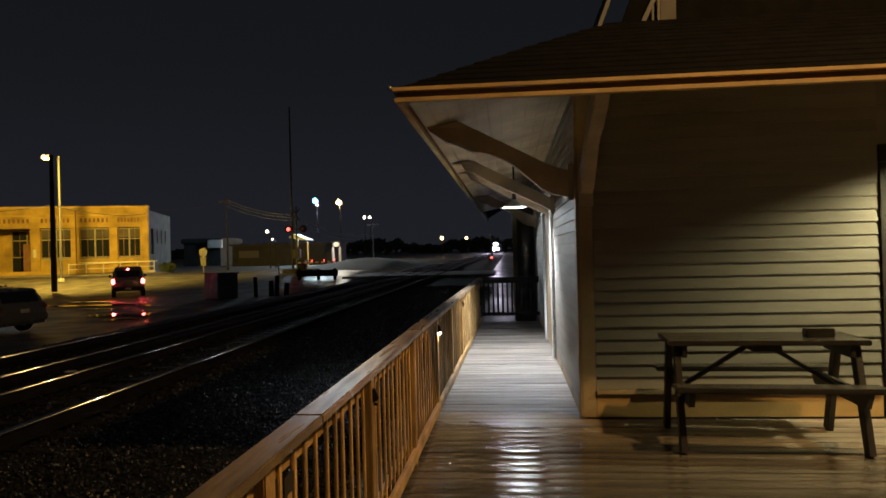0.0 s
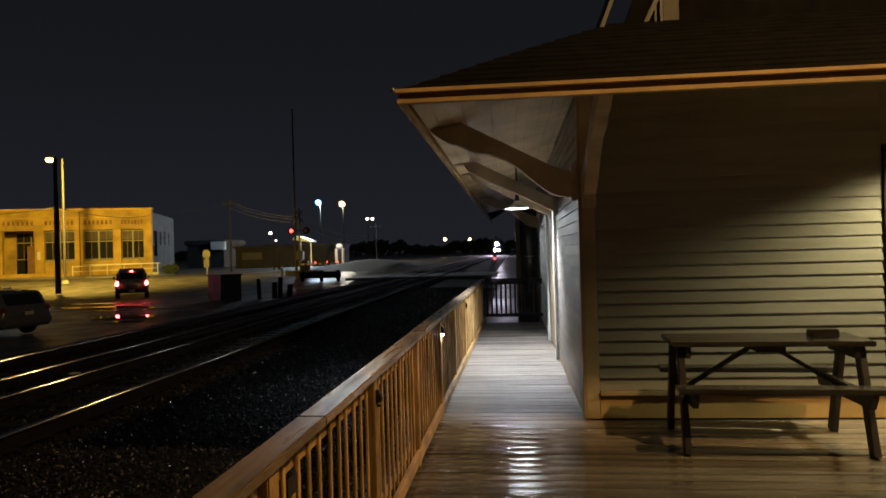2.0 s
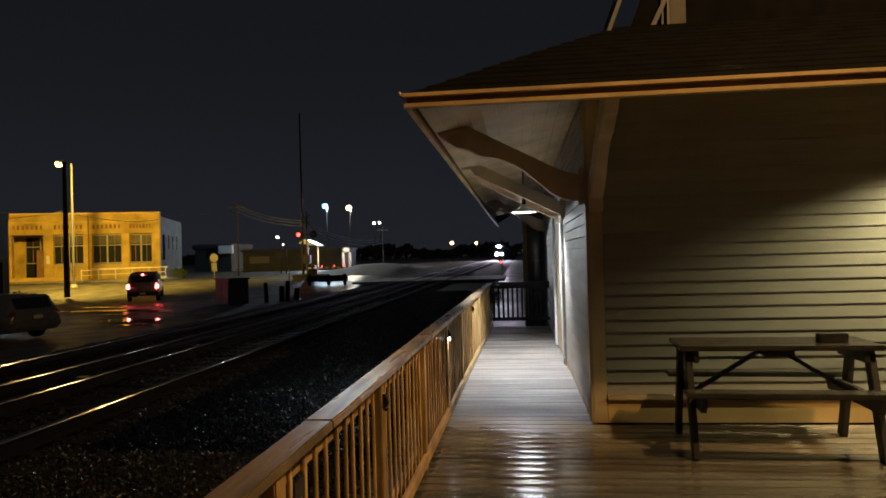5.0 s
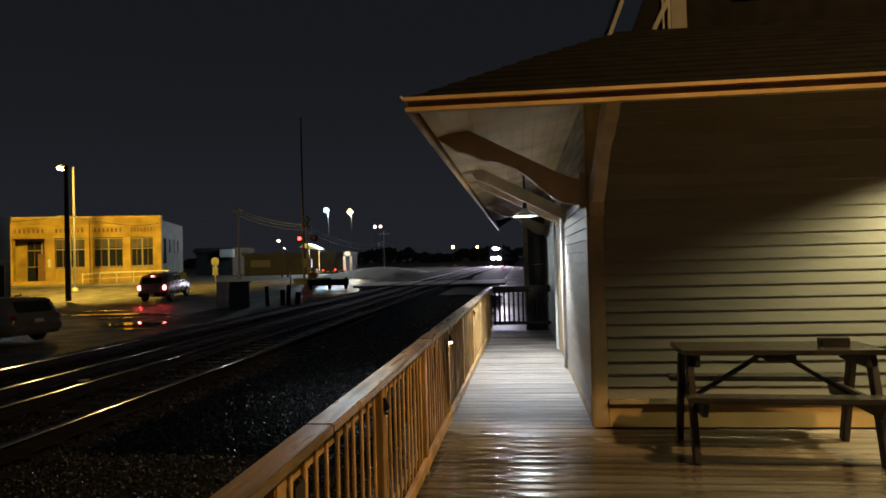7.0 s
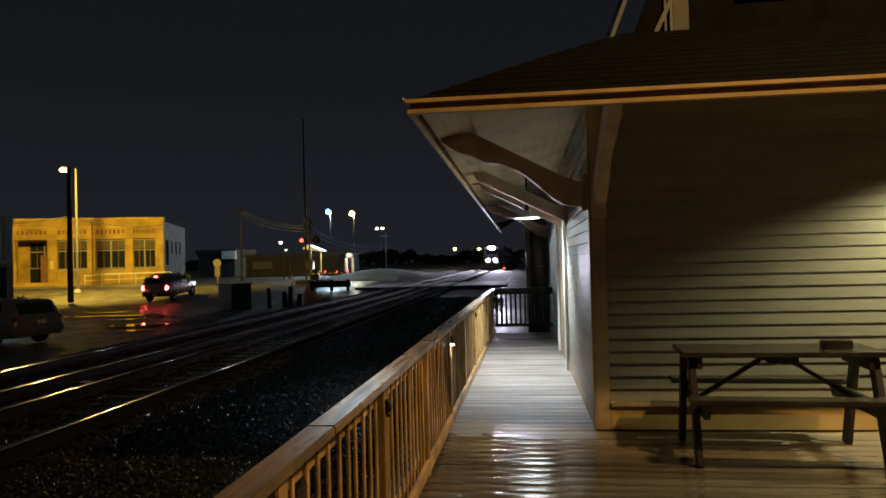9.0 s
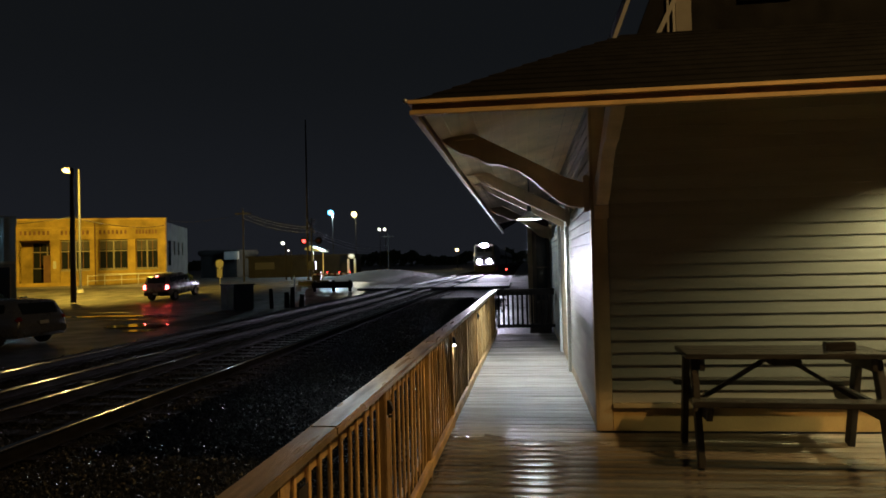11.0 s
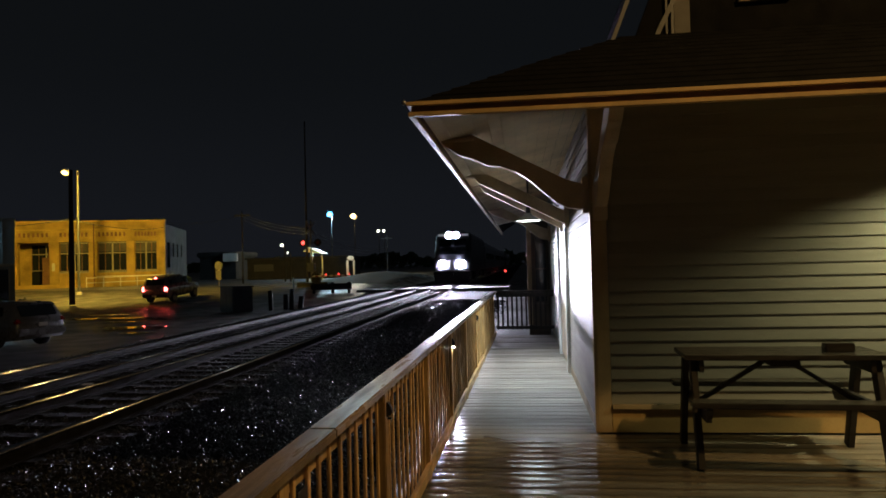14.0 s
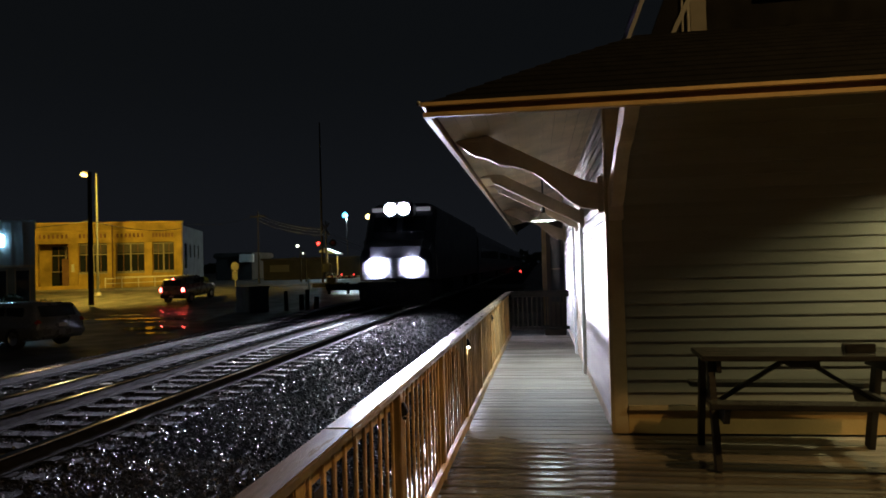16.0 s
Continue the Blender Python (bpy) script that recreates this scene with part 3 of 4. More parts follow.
    for x, w in ((1.355, 0.02), (1.405, 0.025)):
        part("batten", cube(x, x + w, 6.35, 6.378, 3.5, 4.6, 0.003), M_RAKE, gab)
    part("panel", cube(1.435, 1.575, 6.36, 6.378, 3.5, 4.6, 0.003), M_SIDEWALL, gab)
    part("window_sill", cube(2.0, 2.45, 6.33, 6.378, 3.78, 3.825, 0.003), M_TRIM, gab)
    part("window_glass", cube(2.03, 2.42, 6.36, 6.378, 3.826, 4.5), M_GLASS, gab)


build_roof()


def bracket_outline():
    """A deep knee bracket with a straight back and a scalloped belly, in metres out from the wall and up."""
    top = [(0.02, 2.14), (0.22, 2.205), (1.03, 2.632), (1.30, 2.585)]
    belly = [(1.31, 2.565), (1.14, 2.45), (1.07, 2.435), (1.01, 2.42), (0.95, 2.375), (0.90, 2.352), (0.80, 2.342), (0.70, 2.315), (0.62, 2.272), (0.54, 2.215), (0.42, 2.108), (0.30, 2.002), (0.205, 1.952), (0.10, 1.936), (0.02, 1.932)]
    return belly[::-1] + top[::-1]


def straight_outline():
    """A straight knee beam with a clipped upper end."""
    return [(0.02, 1.925), (1.14, 2.50), (1.19, 2.575), (1.02, 2.602), (0.02, 2.085)]


def build_brackets():
    for y, outline, label in ((6.12, bracket_outline(), "deep painted timber bracket with a scalloped belly under the eaves"),
                              (8.68, straight_outline(), "straight painted timber knee beam carrying the eaves"),
                              (9.82, straight_outline(), "straight painted timber knee beam carrying the eaves"),
                              (14.3, bracket_outline(), "deep painted timber bracket with a scalloped belly under the eaves")):
        b = thing("roof_bracket", label, "bracket", (WX, y, 0), "eave brackets")
        part("brace", extrude([(-x, z) for x, z in outline], 0.13, (0, 0, 0), (1, 0, 0), (0, 0, 1), 0.006), M_BEAM, b)
        part("wall_block", cube(-0.075, -0.024, -0.075, 0.075, 1.90, 2.22, 0.008), M_BEAM, b)
        part("eave_block", cube(-1.32, -1.02, -0.085, 0.085, 2.575, 2.605, 0.006), M_BEAM, b)
    b = thing("roof_bracket", "painted timber bracket at the depot corner", "bracket", (WX + 0.06, WY, 0), "eave brackets")
    part("brace", extrude([(-x, z) for x, z in bracket_outline()], 0.10, (0, 0, 0), (0, 1, 0), (0, 0, 1), 0.006), M_BEAM, b)
    part("wall_block", cube(-0.06, 0.06, -0.09, -0.03, 1.82, 2.12, 0.008), M_BEAM, b)


build_brackets()


def build_railing():
    rail = thing("deck_railing", "treated pine railing with square balusters and flat wet cap", "railing", (-0.735, 2.6, 0), "deck railings", turn=-0.62)
    y0, y1 = -5.0, 11.08
    cuts = (y0, -2.6, -0.25, 2.3, 5.3, 8.2, y1 + 0.05)
    for a, e in zip(cuts, cuts[1:]):
        part("cap_rail", cube(-0.040 + random.uniform(-0.003, 0.003), 0.068, a + 0.002, e - 0.002, 0.872, 0.910 + random.uniform(-0.002, 0.002), 0.006), M_RAILTOP, rail, "flat wet cap rail")
    part("top_rail", cube(-0.034, 0.007, y0, y1, 0.785, 0.868, 0.004), M_RAILWOOD, rail)
    part("bottom_rail", cube(0.021, 0.058, y0, y1, 0.045, 0.115, 0.005), M_RAILWOOD, rail)
    post = mesh_of("post", cube(-0.03, 0.0205, -0.042, 0.042, -0.02, 0.870, 0.005), M_RAILWOOD)
    bal = mesh_of("baluster", cube(0.0075, 0.0195, -0.015, 0.015, 0.05, 0.868, 0.003), M_RAILWOOD)
    posts = [-4.9 + 1.4 * k for k in range(12)]
    for y in posts:
        piece("post", post, rail, pose(0.0215, y, 0))
    y = y0 + 0.1
    while y < y1 - 0.05:
        if min(abs(y - p) for p in posts) > 0.06:
            piece("baluster", bal, rail, pose(random.uniform(-0.001, 0.0), y, random.uniform(-0.006, 0.0), 0, random.uniform(-0.3, 0.3), random.uniform(-2, 2)))
        y += 0.128
    tag = part("stapled_tag", cube(0.0202, 0.0222, -0.53, -0.44, 0.30, 0.775), M_TABLE_DARK, rail, "dark lumber tag stapled to the balusters")
    for k in range(7):
        part("tag_bar", cube(0.0224, 0.0232, -0.505, -0.465, 0.36 + 0.055 * k, 0.385 + 0.055 * k), M_RAILWOOD, tag)
    # the railing that closes the far end of the deck
    dark_bal = mesh_of("dark_baluster", cube(-0.012, 0.0195, -0.017, 0.017, 0.13, 0.868, 0.003), M_TABLE_DARK)
    far = thing("deck_railing", "dark railing closing the far end of the walkway", "railing", (0, 13.74, 0), "deck railings")
    part("cap_rail", cube(-0.58, WX - 0.01, -0.06, 0.06, 0.872, 0.910, 0.006), M_TABLE_DARK, far, "flat wet cap rail")
    part("top_rail", cube(-0.56, WX - 0.02, -0.013, 0.02, 0.785, 0.868, 0.004), M_TABLE_DARK, far)
    part("bottom_rail", cube(-0.56, WX - 0.02, -0.013, 0.02, 0.14, 0.20, 0.004), M_TABLE_DARK, far)
    for k in range(12):
        piece("baluster", dark_bal, far, pose(-0.52 + 0.094 * k, -0.035, 0, 0, 0, 90))
    for y, lit in ((0.70, False), (3.50, True), (6.30, False)):
        p = pose(-0.735, 2.6, 0, 0, 0, -0.62) @ pose(0.0425, y, 0.765)
        f = thing("post_light", "small hooded deck light on a railing post, " + ("lit" if lit else "unlit"), "lamp", group="railing post lights")
        f.matrix_basis = p
        part("hood", extrude([(0.0, -0.03), (0.0, 0.045), (0.014, 0.04), (0.030, 0.0), (0.028, -0.012)], 0.036, (0, 0, 0), (1, 0, 0), (0, 0, 1), 0.003), M_IRON, f)
        part("lens", cube(0.004, 0.024, -0.015, 0.015, -0.040, -0.028, 0.003), G_POST if lit else M_GLASS, f, "glowing lens" if lit else "dark lens").visible_shadow = False


build_railing()


def build_pendant(x, y, z, glow_mat):
    p = thing("pendant_lamp", "white enamel dome lamp hanging under the soffit, lit", "lamp", (x, y, z), "soffit lamps")
    shade = [(0.0, 0.112), (0.045, 0.106), (0.052, 0.078), (0.10, 0.05), (0.162, 0.016), (0.182, 0.0), (0.175, 0.0), (0.10, 0.04), (0.05, 0.066), (0.0, 0.07)]
    part("shade", lathe(shade), M_ENAMEL, p, "white enamel shade", True)
    part("bulb", lathe([(0.0, 0.0), (0.09, 0.002), (0.166, 0.008)]), glow_mat, p, "glowing diffuser").visible_shadow = False
    part("stem", rod((0, 0, 0.10), (0, 0, 0.19), 0.034, 0.024), M_IRON, p)
    part("conduit", rod((0, 0, 0.19), (0, 0, 0.725), 0.011), M_IRON, p)


build_pendant(0.088, 9.2, 2.03, G_BULB)
hood = thing("pendant_lamp", "deep dark enamel lamp hanging under the end eave, lit", "lamp", (3.72, 5.2, 2.311), "soffit lamps")
part("shade", lathe([(0.0, 0.203), (0.07, 0.19), (0.10, 0.15), (0.188, 0.0), (0.184, 0.0), (0.095, 0.148), (0.06, 0.183), (0.0, 0.195)]), M_IRON, hood, "deep dark enamel shade", True)
part("bulb", lathe([(0.0, 0.122), (0.03, 0.135), (0.035, 0.165), (0.0, 0.18)], (0, 0, 0), 14), G_WARM, hood, "glowing bulb", True)
part("stem", rod((0, 0, 0.19), (0, 0, 0.40), 0.014), M_IRON, hood)


def build_table():
    """Picnic table: top, two benches and A-frame legs; the long side runs along x."""
    t = thing("picnic_table", "weathered dark-stained wooden picnic table on the deck", "picnic table", (1.83, 5.27, 0), turn=-3.5)
    H, L = 0.78, 0.68
    for k in range(4):
        y = -0.262 + k * 0.132
        part("tabletop_board", cube(-L, L, y, y + 0.126, H - 0.038, H, 0.006), M_TABLE, t)
    for s in (-1, 1):
        part("bench_board", cube(-L, L, s * 0.43 - 0.085, s * 0.43 + 0.085, 0.452, 0.490, 0.007), M_TABLE, t)
    for x in (-0.61, 0.61):
        for s in (-1, 1):
            part("leg", beam((x, s * 0.36, 0.0), (x, s * 0.15, H - 0.04), 0.045, 0.09), M_TABLE_DARK, t)
        xo = x + (0.045 if x < 0 else -0.045)
        part("top_cleat", cube(xo - 0.019, xo + 0.019, -0.24, 0.24, H - 0.125, H - 0.039, 0.005), M_TABLE_DARK, t)
        part("bench_beam", extrude([(-0.50, 0.435), (-0.45, 0.345), (0.45, 0.345), (0.50, 0.435), (0.50, 0.451), (-0.50, 0.451)], 0.038, (xo, 0, 0), (0, 1, 0), (0, 0, 1)), M_TABLE_DARK, t)
        part("brace", beam((xo * 0.96, 0, 0.41), (0.06 * (1 if x > 0 else -1), 0, H - 0.06), 0.036, 0.03), M_TABLE_DARK, t)
    part("centre_cleat", cube(-0.1, 0.1, -0.24, 0.24, H - 0.08, H - 0.039, 0.005), M_TABLE_DARK, t)
    solid("wooden_block", cube(2.13, 2.33, 5.14, 5.22, 0.7805, 0.845, 0.006), M_TABLE, "small brown wooden block lying on the picnic table", "block", "")


build_table()


solid("litter_scrap", cube(-7.33, -7.15, 10.5, 10.62, -0.372, -0.358, 0.004), M_SIGNWHITE, "small white scrap lying between the tracks", "litter", "")


# ---- across the tracks ----
def wall_frame(a, b):
    """A pose with x along the wall from a to b, y into the building, z up."""
    a, b = Vector((*a, 0)), Vector((*b, 0))
    d = b - a
    return Matrix.Translation(a) @ Matrix.Rotation(math.atan2(d.y, d.x), 4, "Z"), d.length


def build_brick_building():
    m, w = wall_frame((-52.6, 62.75), (-37.46, 67.71))
    H, Z0 = 7.05, -0.12
    h = thing("brick_building", "single-storey ochre brick commercial building with large paned windows", "building")
    h.matrix_basis = m @ Matrix.Translation((0, 0, Z0))
    px = w / 275.0

    def at(p):
        return w - (265 - p) * px
    # piers between the openings; openings are recessed
    bays = [(22, 73), (88, 137), (151, 200), (213, 251)]
    sill, head = 1.75, 4.75
    edges = [0.0]
    for a, b in bays:
        edges += [max(0.05, at(a)), at(b)]
    edges.append(w)
    for i in range(0, len(edges), 2):
        if edges[i + 1] - edges[i] > 0.06:
            part("pier", cube(edges[i], edges[i + 1], -0.18, 0.45, 0, H - 2.2, 0.02), M_BRICKWALL, h)
    part("parapet", cube(0, w, -0.10, 0.45, H - 2.195, H - 0.16, 0.02), M_BRICKWALL, h)
    part("coping", cube(-0.05, w + 0.06, -0.22, 0.5, H - 0.155, H, 0.02), M_BRICKWALL, h)
    part("string_course", cube(0, w, -0.16, -0.101, H - 1.02, H - 0.86, 0.01), M_BRICKWALL, h)
    dent = mesh_of("dentil", cube(-0.10, 0.10, -0.21, -0.102, -0.42, 0.0, 0.01), M_BRICKDARK)
    for a, b in bays:
        n = 7
        for k in range(n):
            x = at(a) + (at(b) - at(a)) * (k + 0.5) / n
            if x > 0.2:
                piece("dentil", dent, h, pose(x, 0, H - 1.25))
    part("plinth", cube(0, w, -0.25, -0.185, 0, 0.5, 0.02), M_BRICKWALL, h)
    for k, (a, b) in enumerate(bays):
        x0, x1 = max(0.06, at(a)) + 0.01, at(b) - 0.01
        if k:
            part("sill_wall", cube(x0, x1, -0.06, 0.3, 0, sill - 0.12, 0.01), M_BRICKWALL, h)
        win = part("window", cube(x0 + 0.01, x1 - 0.01, 0.12 if k else 3.4, 0.16 if k else 3.44, sill if k else 0.3, head), M_GLASS, h, "large dark paned window")
        d = 0.0 if k else 3.28
        if k:
            part("sill", cube(x0, x1, -0.14, 0.11, sill - 0.115, sill, 0.01), M_WINFRAME, win)
        z0 = sill if k else 1.9
        if not k:
            part("porch_back", cube(0.02, x1 - 0.31, 3.46, 3.75, 0.0, head), M_BRICKWALL, h)
            part("porch_end", cube(-0.35, 0.0, 0.0, 13.0, 0.0, H - 0.45), M_BRICKWALL, h)
            part("porch_return", cube(x1 - 0.3, x1, 0.46, 3.4, 0.0, head, 0.01), M_BRICKDARK, h)
            part("porch_ceiling", cube(x0, x1, 0.46, 3.4, head + 0.02, head + 0.12), M_BRICKDARK, h)
        for z in (z0 + 0.03, z0 + (head - z0) * 0.62, head - 0.08):
            part("frame", cube(x0 + 0.02, x1 - 0.02, d + 0.05, d + 0.115, z, z + 0.09, 0.01), M_WINFRAME, win)
        if k:
            part("blind", cube(x0 + 0.05, x1 - 0.05, 0.10, 0.118, z0 + (head - z0) * 0.68, head - 0.1), M_SIDEWALL, win, "pale blind in the upper sash")
        part("frame", cube((x0 + x1) / 2 - 0.07, (x0 + x1) / 2 + 0.07, d + 0.03, d + 0.115, z0, head, 0.01), M_WINFRAME, win)
        for u in (0.02, 0.25, 0.75, 0.98):
            x = x0 + (x1 - x0) * u
            part("muntin", cube(x - 0.03, x + 0.03, d + 0.06, d + 0.117, z0, head, 0.005), M_BRICKDARK, win)
    part("door", cube(at(73) - 0.75, at(73) - 0.02, 0.02, 0.07, 0.25, 3.3, 0.02), M_BRICKDARK, h, "dark panelled door")
    part("notice", cube(at(77), at(82), -0.20, -0.185, 1.9, 2.7, 0.005), M_SIGNWHITE, h, "pale notice board")
    part("side_wall", cube(w - 0.4, w, 0.46, 13.0, 0, H - 0.45, 0.03), M_SIDEWALL, h, "grey rendered side wall")
    part("back_wall", cube(0, w - 0.42, 12.6, 13.0, 0, H - 0.5), M_SIDEWALL, h)
    part("roof", cube(0.02, w - 0.42, 0.47, 12.58, H - 0.9, H - 0.7), M_FASCIA_DARK, h)
    for k, (u, z0, z1) in enumerate(((0.8, 2.0, 4.7), (4.0, 3.2, 4.7), (6.5, 3.2, 4.7), (9.0, 3.2, 4.7))):
        sw = part("side_window", cube(w + 0.002, w + 0.03, u, u + (1.6 if k == 0 else 0.7), z0, z1), M_GLASS, h)
        part("frame", cube(w + 0.031, w + 0.05, u - 0.06, u + 0.02, z0, z1), M_WINFRAME, sw)
    # dark rod standing in for the mast's shadow on the facade, no real pipe
    part("downpipe", rod((at(146), -0.26, 0.2), (at(146), -0.26, H - 0.3), 0.06), M_FASCIA_DARK, h)
    # ramp with pale hand rails
    r = thing("ramp_railing", "pale painted steel ramp railing before the brick building", "railing")
    r.matrix_basis = m @ Matrix.Translation((0, -1.6, Z0))
    xa, xb = at(140), at(278)
    for z0, z1 in ((0.75, 1.25), (0.25, 0.75)):
        part("rail", beam((xa, 0, z0 + 0.35), (xb, 0, z1), 0.07, 0.07), M_SIGNWHITE, r)
    part("rail", beam((at(152), 0.9, 1.25), (xb + 0.1, 0.9, 1.25), 0.07, 0.07), M_SIGNWHITE, r)
    for k in range(6):
        x = xa + (xb - xa) * k / 5
        part("post", cube(x - 0.035, x + 0.035, -0.035, 0.035, -0.2, 1.2), M_SIGNWHITE, r)
    part("ramp", extrude([(xa, -0.1), (xb, -0.1), (xb, 0.35), (xa, -0.02)], 1.0, (0, 0.5, 0), (1, 0, 0), (0, 0, 1)), M_CONCRETE, r)


build_brick_building()


def build_grey_building():
    b = thing("clad_building", "grey metal-clad building with a lit blue-white sign", "building", (0, 0, 0))
    m, w = wall_frame((-36.5, 27.55), (-27.9, 34.5))
    b.matrix_basis = m @ Matrix.Translation((0, 0, -0.96))
    part("wall", cube(0, w, 0, 7, 0, 5.45, 0.02), M_GREYBLOCK, b)
    part("coping", cube(-0.05, w + 0.06, -0.06, 7.0, 5.46, 5.58, 0.02), M_GREYBLOCK, b)
    for k in range(16):
        part("cladding_rib", cube(w - 0.55 * k - 0.05, w - 0.55 * k, -0.03, -0.002, 3.1, 5.45), M_GREYBLOCK, b)
    part("lintel", cube(0.0, w, -0.05, -0.002, 2.92, 3.08, 0.01), M_WINFRAME, b)
    for x in (w - 0.92, w - 2.0, w - 3.2, w - 4.4):
        win = part("window", cube(x, x + 0.62, -0.03, -0.002, 0.85, 2.75), M_GLASS, b, "dark shop window")
        part("frame", cube(x - 0.07, x - 0.002, -0.05, -0.003, 0.8, 2.85), M_WINFRAME, win)
        part("frame", cube(x + 0.622, x + 0.69, -0.05, -0.003, 0.8, 2.85), M_WINFRAME, win)
    part("sign", cube(w - 3.1, w - 1.45, -0.2, -0.05, 4.1, 4.75, 0.04), G_SIGN, b, "lit blue-white sign")
    part("sign_bar", cube(w - 2.9, w - 1.7, -0.215, -0.205, 4.35, 4.46), M_SUV, b)


build_grey_building()


def leafy(name, x, y, rx, rz, n, label):
    rng = random.Random(int(abs(x * 7 + y)))
    bm = bmesh.new()
    z0 = ground_z(x, y)
    for _ in range(n):
        d = Vector((rng.gauss(0, 1), rng.gauss(0, 1), rng.gauss(0, 1))).normalized() * rng.random() ** 0.4
        c = Vector((x + d.x * rx, y + d.y * rx, z0 + rz * (0.95 + 0.95 * d.z) + 0.08 * rng.random()))
        u = Vector((rng.gauss(0, 1), rng.gauss(0, 1), rng.gauss(0, 1))).normalized() * 0.14
        v = u.orthogonal().normalized() * 0.06
        bm.faces.new([bm.verts.new(p) for p in (c - u, c + v, c + u, c - v)])
    solid(name, bm, M_LEAF, label, "shrub", "")


leafy("shrub", -28.3, 33.2, 0.7, 0.75, 700, "low dark shrub by the clad building")
leafy("shrub", -27.2, 34.3, 0.6, 0.55, 500, "low dark shrub by the clad building")
leafy("shrub", -34.9, 66.6, 0.9, 0.55, 350, "round dark shrub at the brick corner")


def build_street_lamp():
    s = thing("street_lamp", "thick dark wooden pole with a lit sodium lamp", "street lamp", (-30.55, 43.0, -0.65))
    part("pole", rod((0, 0, 0), (0, 0, 9.2), 0.19, 0.13), M_WOODPOLE, s)
    part("cap", lathe([(0.0, 9.25), (0.15, 9.2)]), M_WOODPOLE, s)
    part("arm", rod((0, 0.05, 9.0), (-1.45, 1.55, 9.45), 0.035), M_GALV, s, "thin steel arm")
    part("head", cube(-1.75, -1.35, 1.45, 1.85, 9.46, 9.60, 0.05), M_GALV, s)
    part("lens", lathe([(0.0, -0.14), (0.20, -0.11), (0.32, 0.04), (0.22, 0.15), (0.0, 0.16)], (-1.56, 1.68, 9.30), 16), G_SODIUM, s, "glowing sodium lens", True).visible_shadow = False
    p = thing("light_mast", "slim grey painted mast standing before the brick building", "mast", (-35.07, 50.2, ground_z(-35.07, 50.2)))
    part("mast", rod((0, 0, 0), (0, 0, 9.8), 0.11, 0.08), M_SIGNBACK, p)
    part("base", rod((0, 0, 0), (0, 0, 0.25), 0.28, 0.22), M_CONCRETE, p)
    part("finial", lathe([(0.0, 9.88), (0.07, 9.85), (0.08, 9.8)]), M_GALV, p)


build_street_lamp()


def build_pole_lamp(name, x, y, z, glow_mat, r, label, pole_mat=M_WOODPOLE):
    z0 = ground_z(x, y)
    s = thing(name, label, "street lamp", (x, y, z0), "distant street lamps")
    part("pole", rod((0, 0, 0), (0, 0, z - z0), 0.10, 0.07), pole_mat, s)
    part("arm", rod((0, 0, z - z0), (0, -0.9, z - z0 + 0.15), 0.04), pole_mat, s)
    part("lens", lathe([(0.0, -r), (r * 0.8, -r * 0.6), (r, 0), (r * 0.7, r * 0.6), (0, r)], (0, -0.95, z - z0 + 0.1), 14), glow_mat, s, "glowing lens", True)


build_pole_lamp("street_lamp", -27.95, 97.75, 9.1, G_BLUE, 0.42, "tall street lamp with a bluish-white light")
build_pole_lamp("street_lamp", -31.92, 127.5, 11.0, G_AMBER, 0.55, "tall street lamp with an amber light")
build_pole_lamp("street_lamp", -42.0, 197, 11.6, G_WHITEFAR, 0.4, "far street lamp with a small white light")
build_pole_lamp("street_lamp", -40.4, 197, 11.6, G_WHITEFAR, 0.4, "far street lamp with a small white light")
build_pole_lamp("street_lamp", -19.36, 199, 5.0, G_AMBER, 0.5, "far low street lamp with an amber light")
build_pole_lamp("street_lamp", -13.45, 220, 5.2, G_AMBER, 0.45, "far low street lamp with an amber light")
build_pole_lamp("globe_lamp", -27.96, 77.66, 4.08, G_WHITEFAR, 0.17, "short post lamp with a warm globe")
build_pole_lamp("globe_lamp", -27.3, 77.6, 3.2, G_WHITEFAR, 0.09, "short post lamp with a small warm globe")


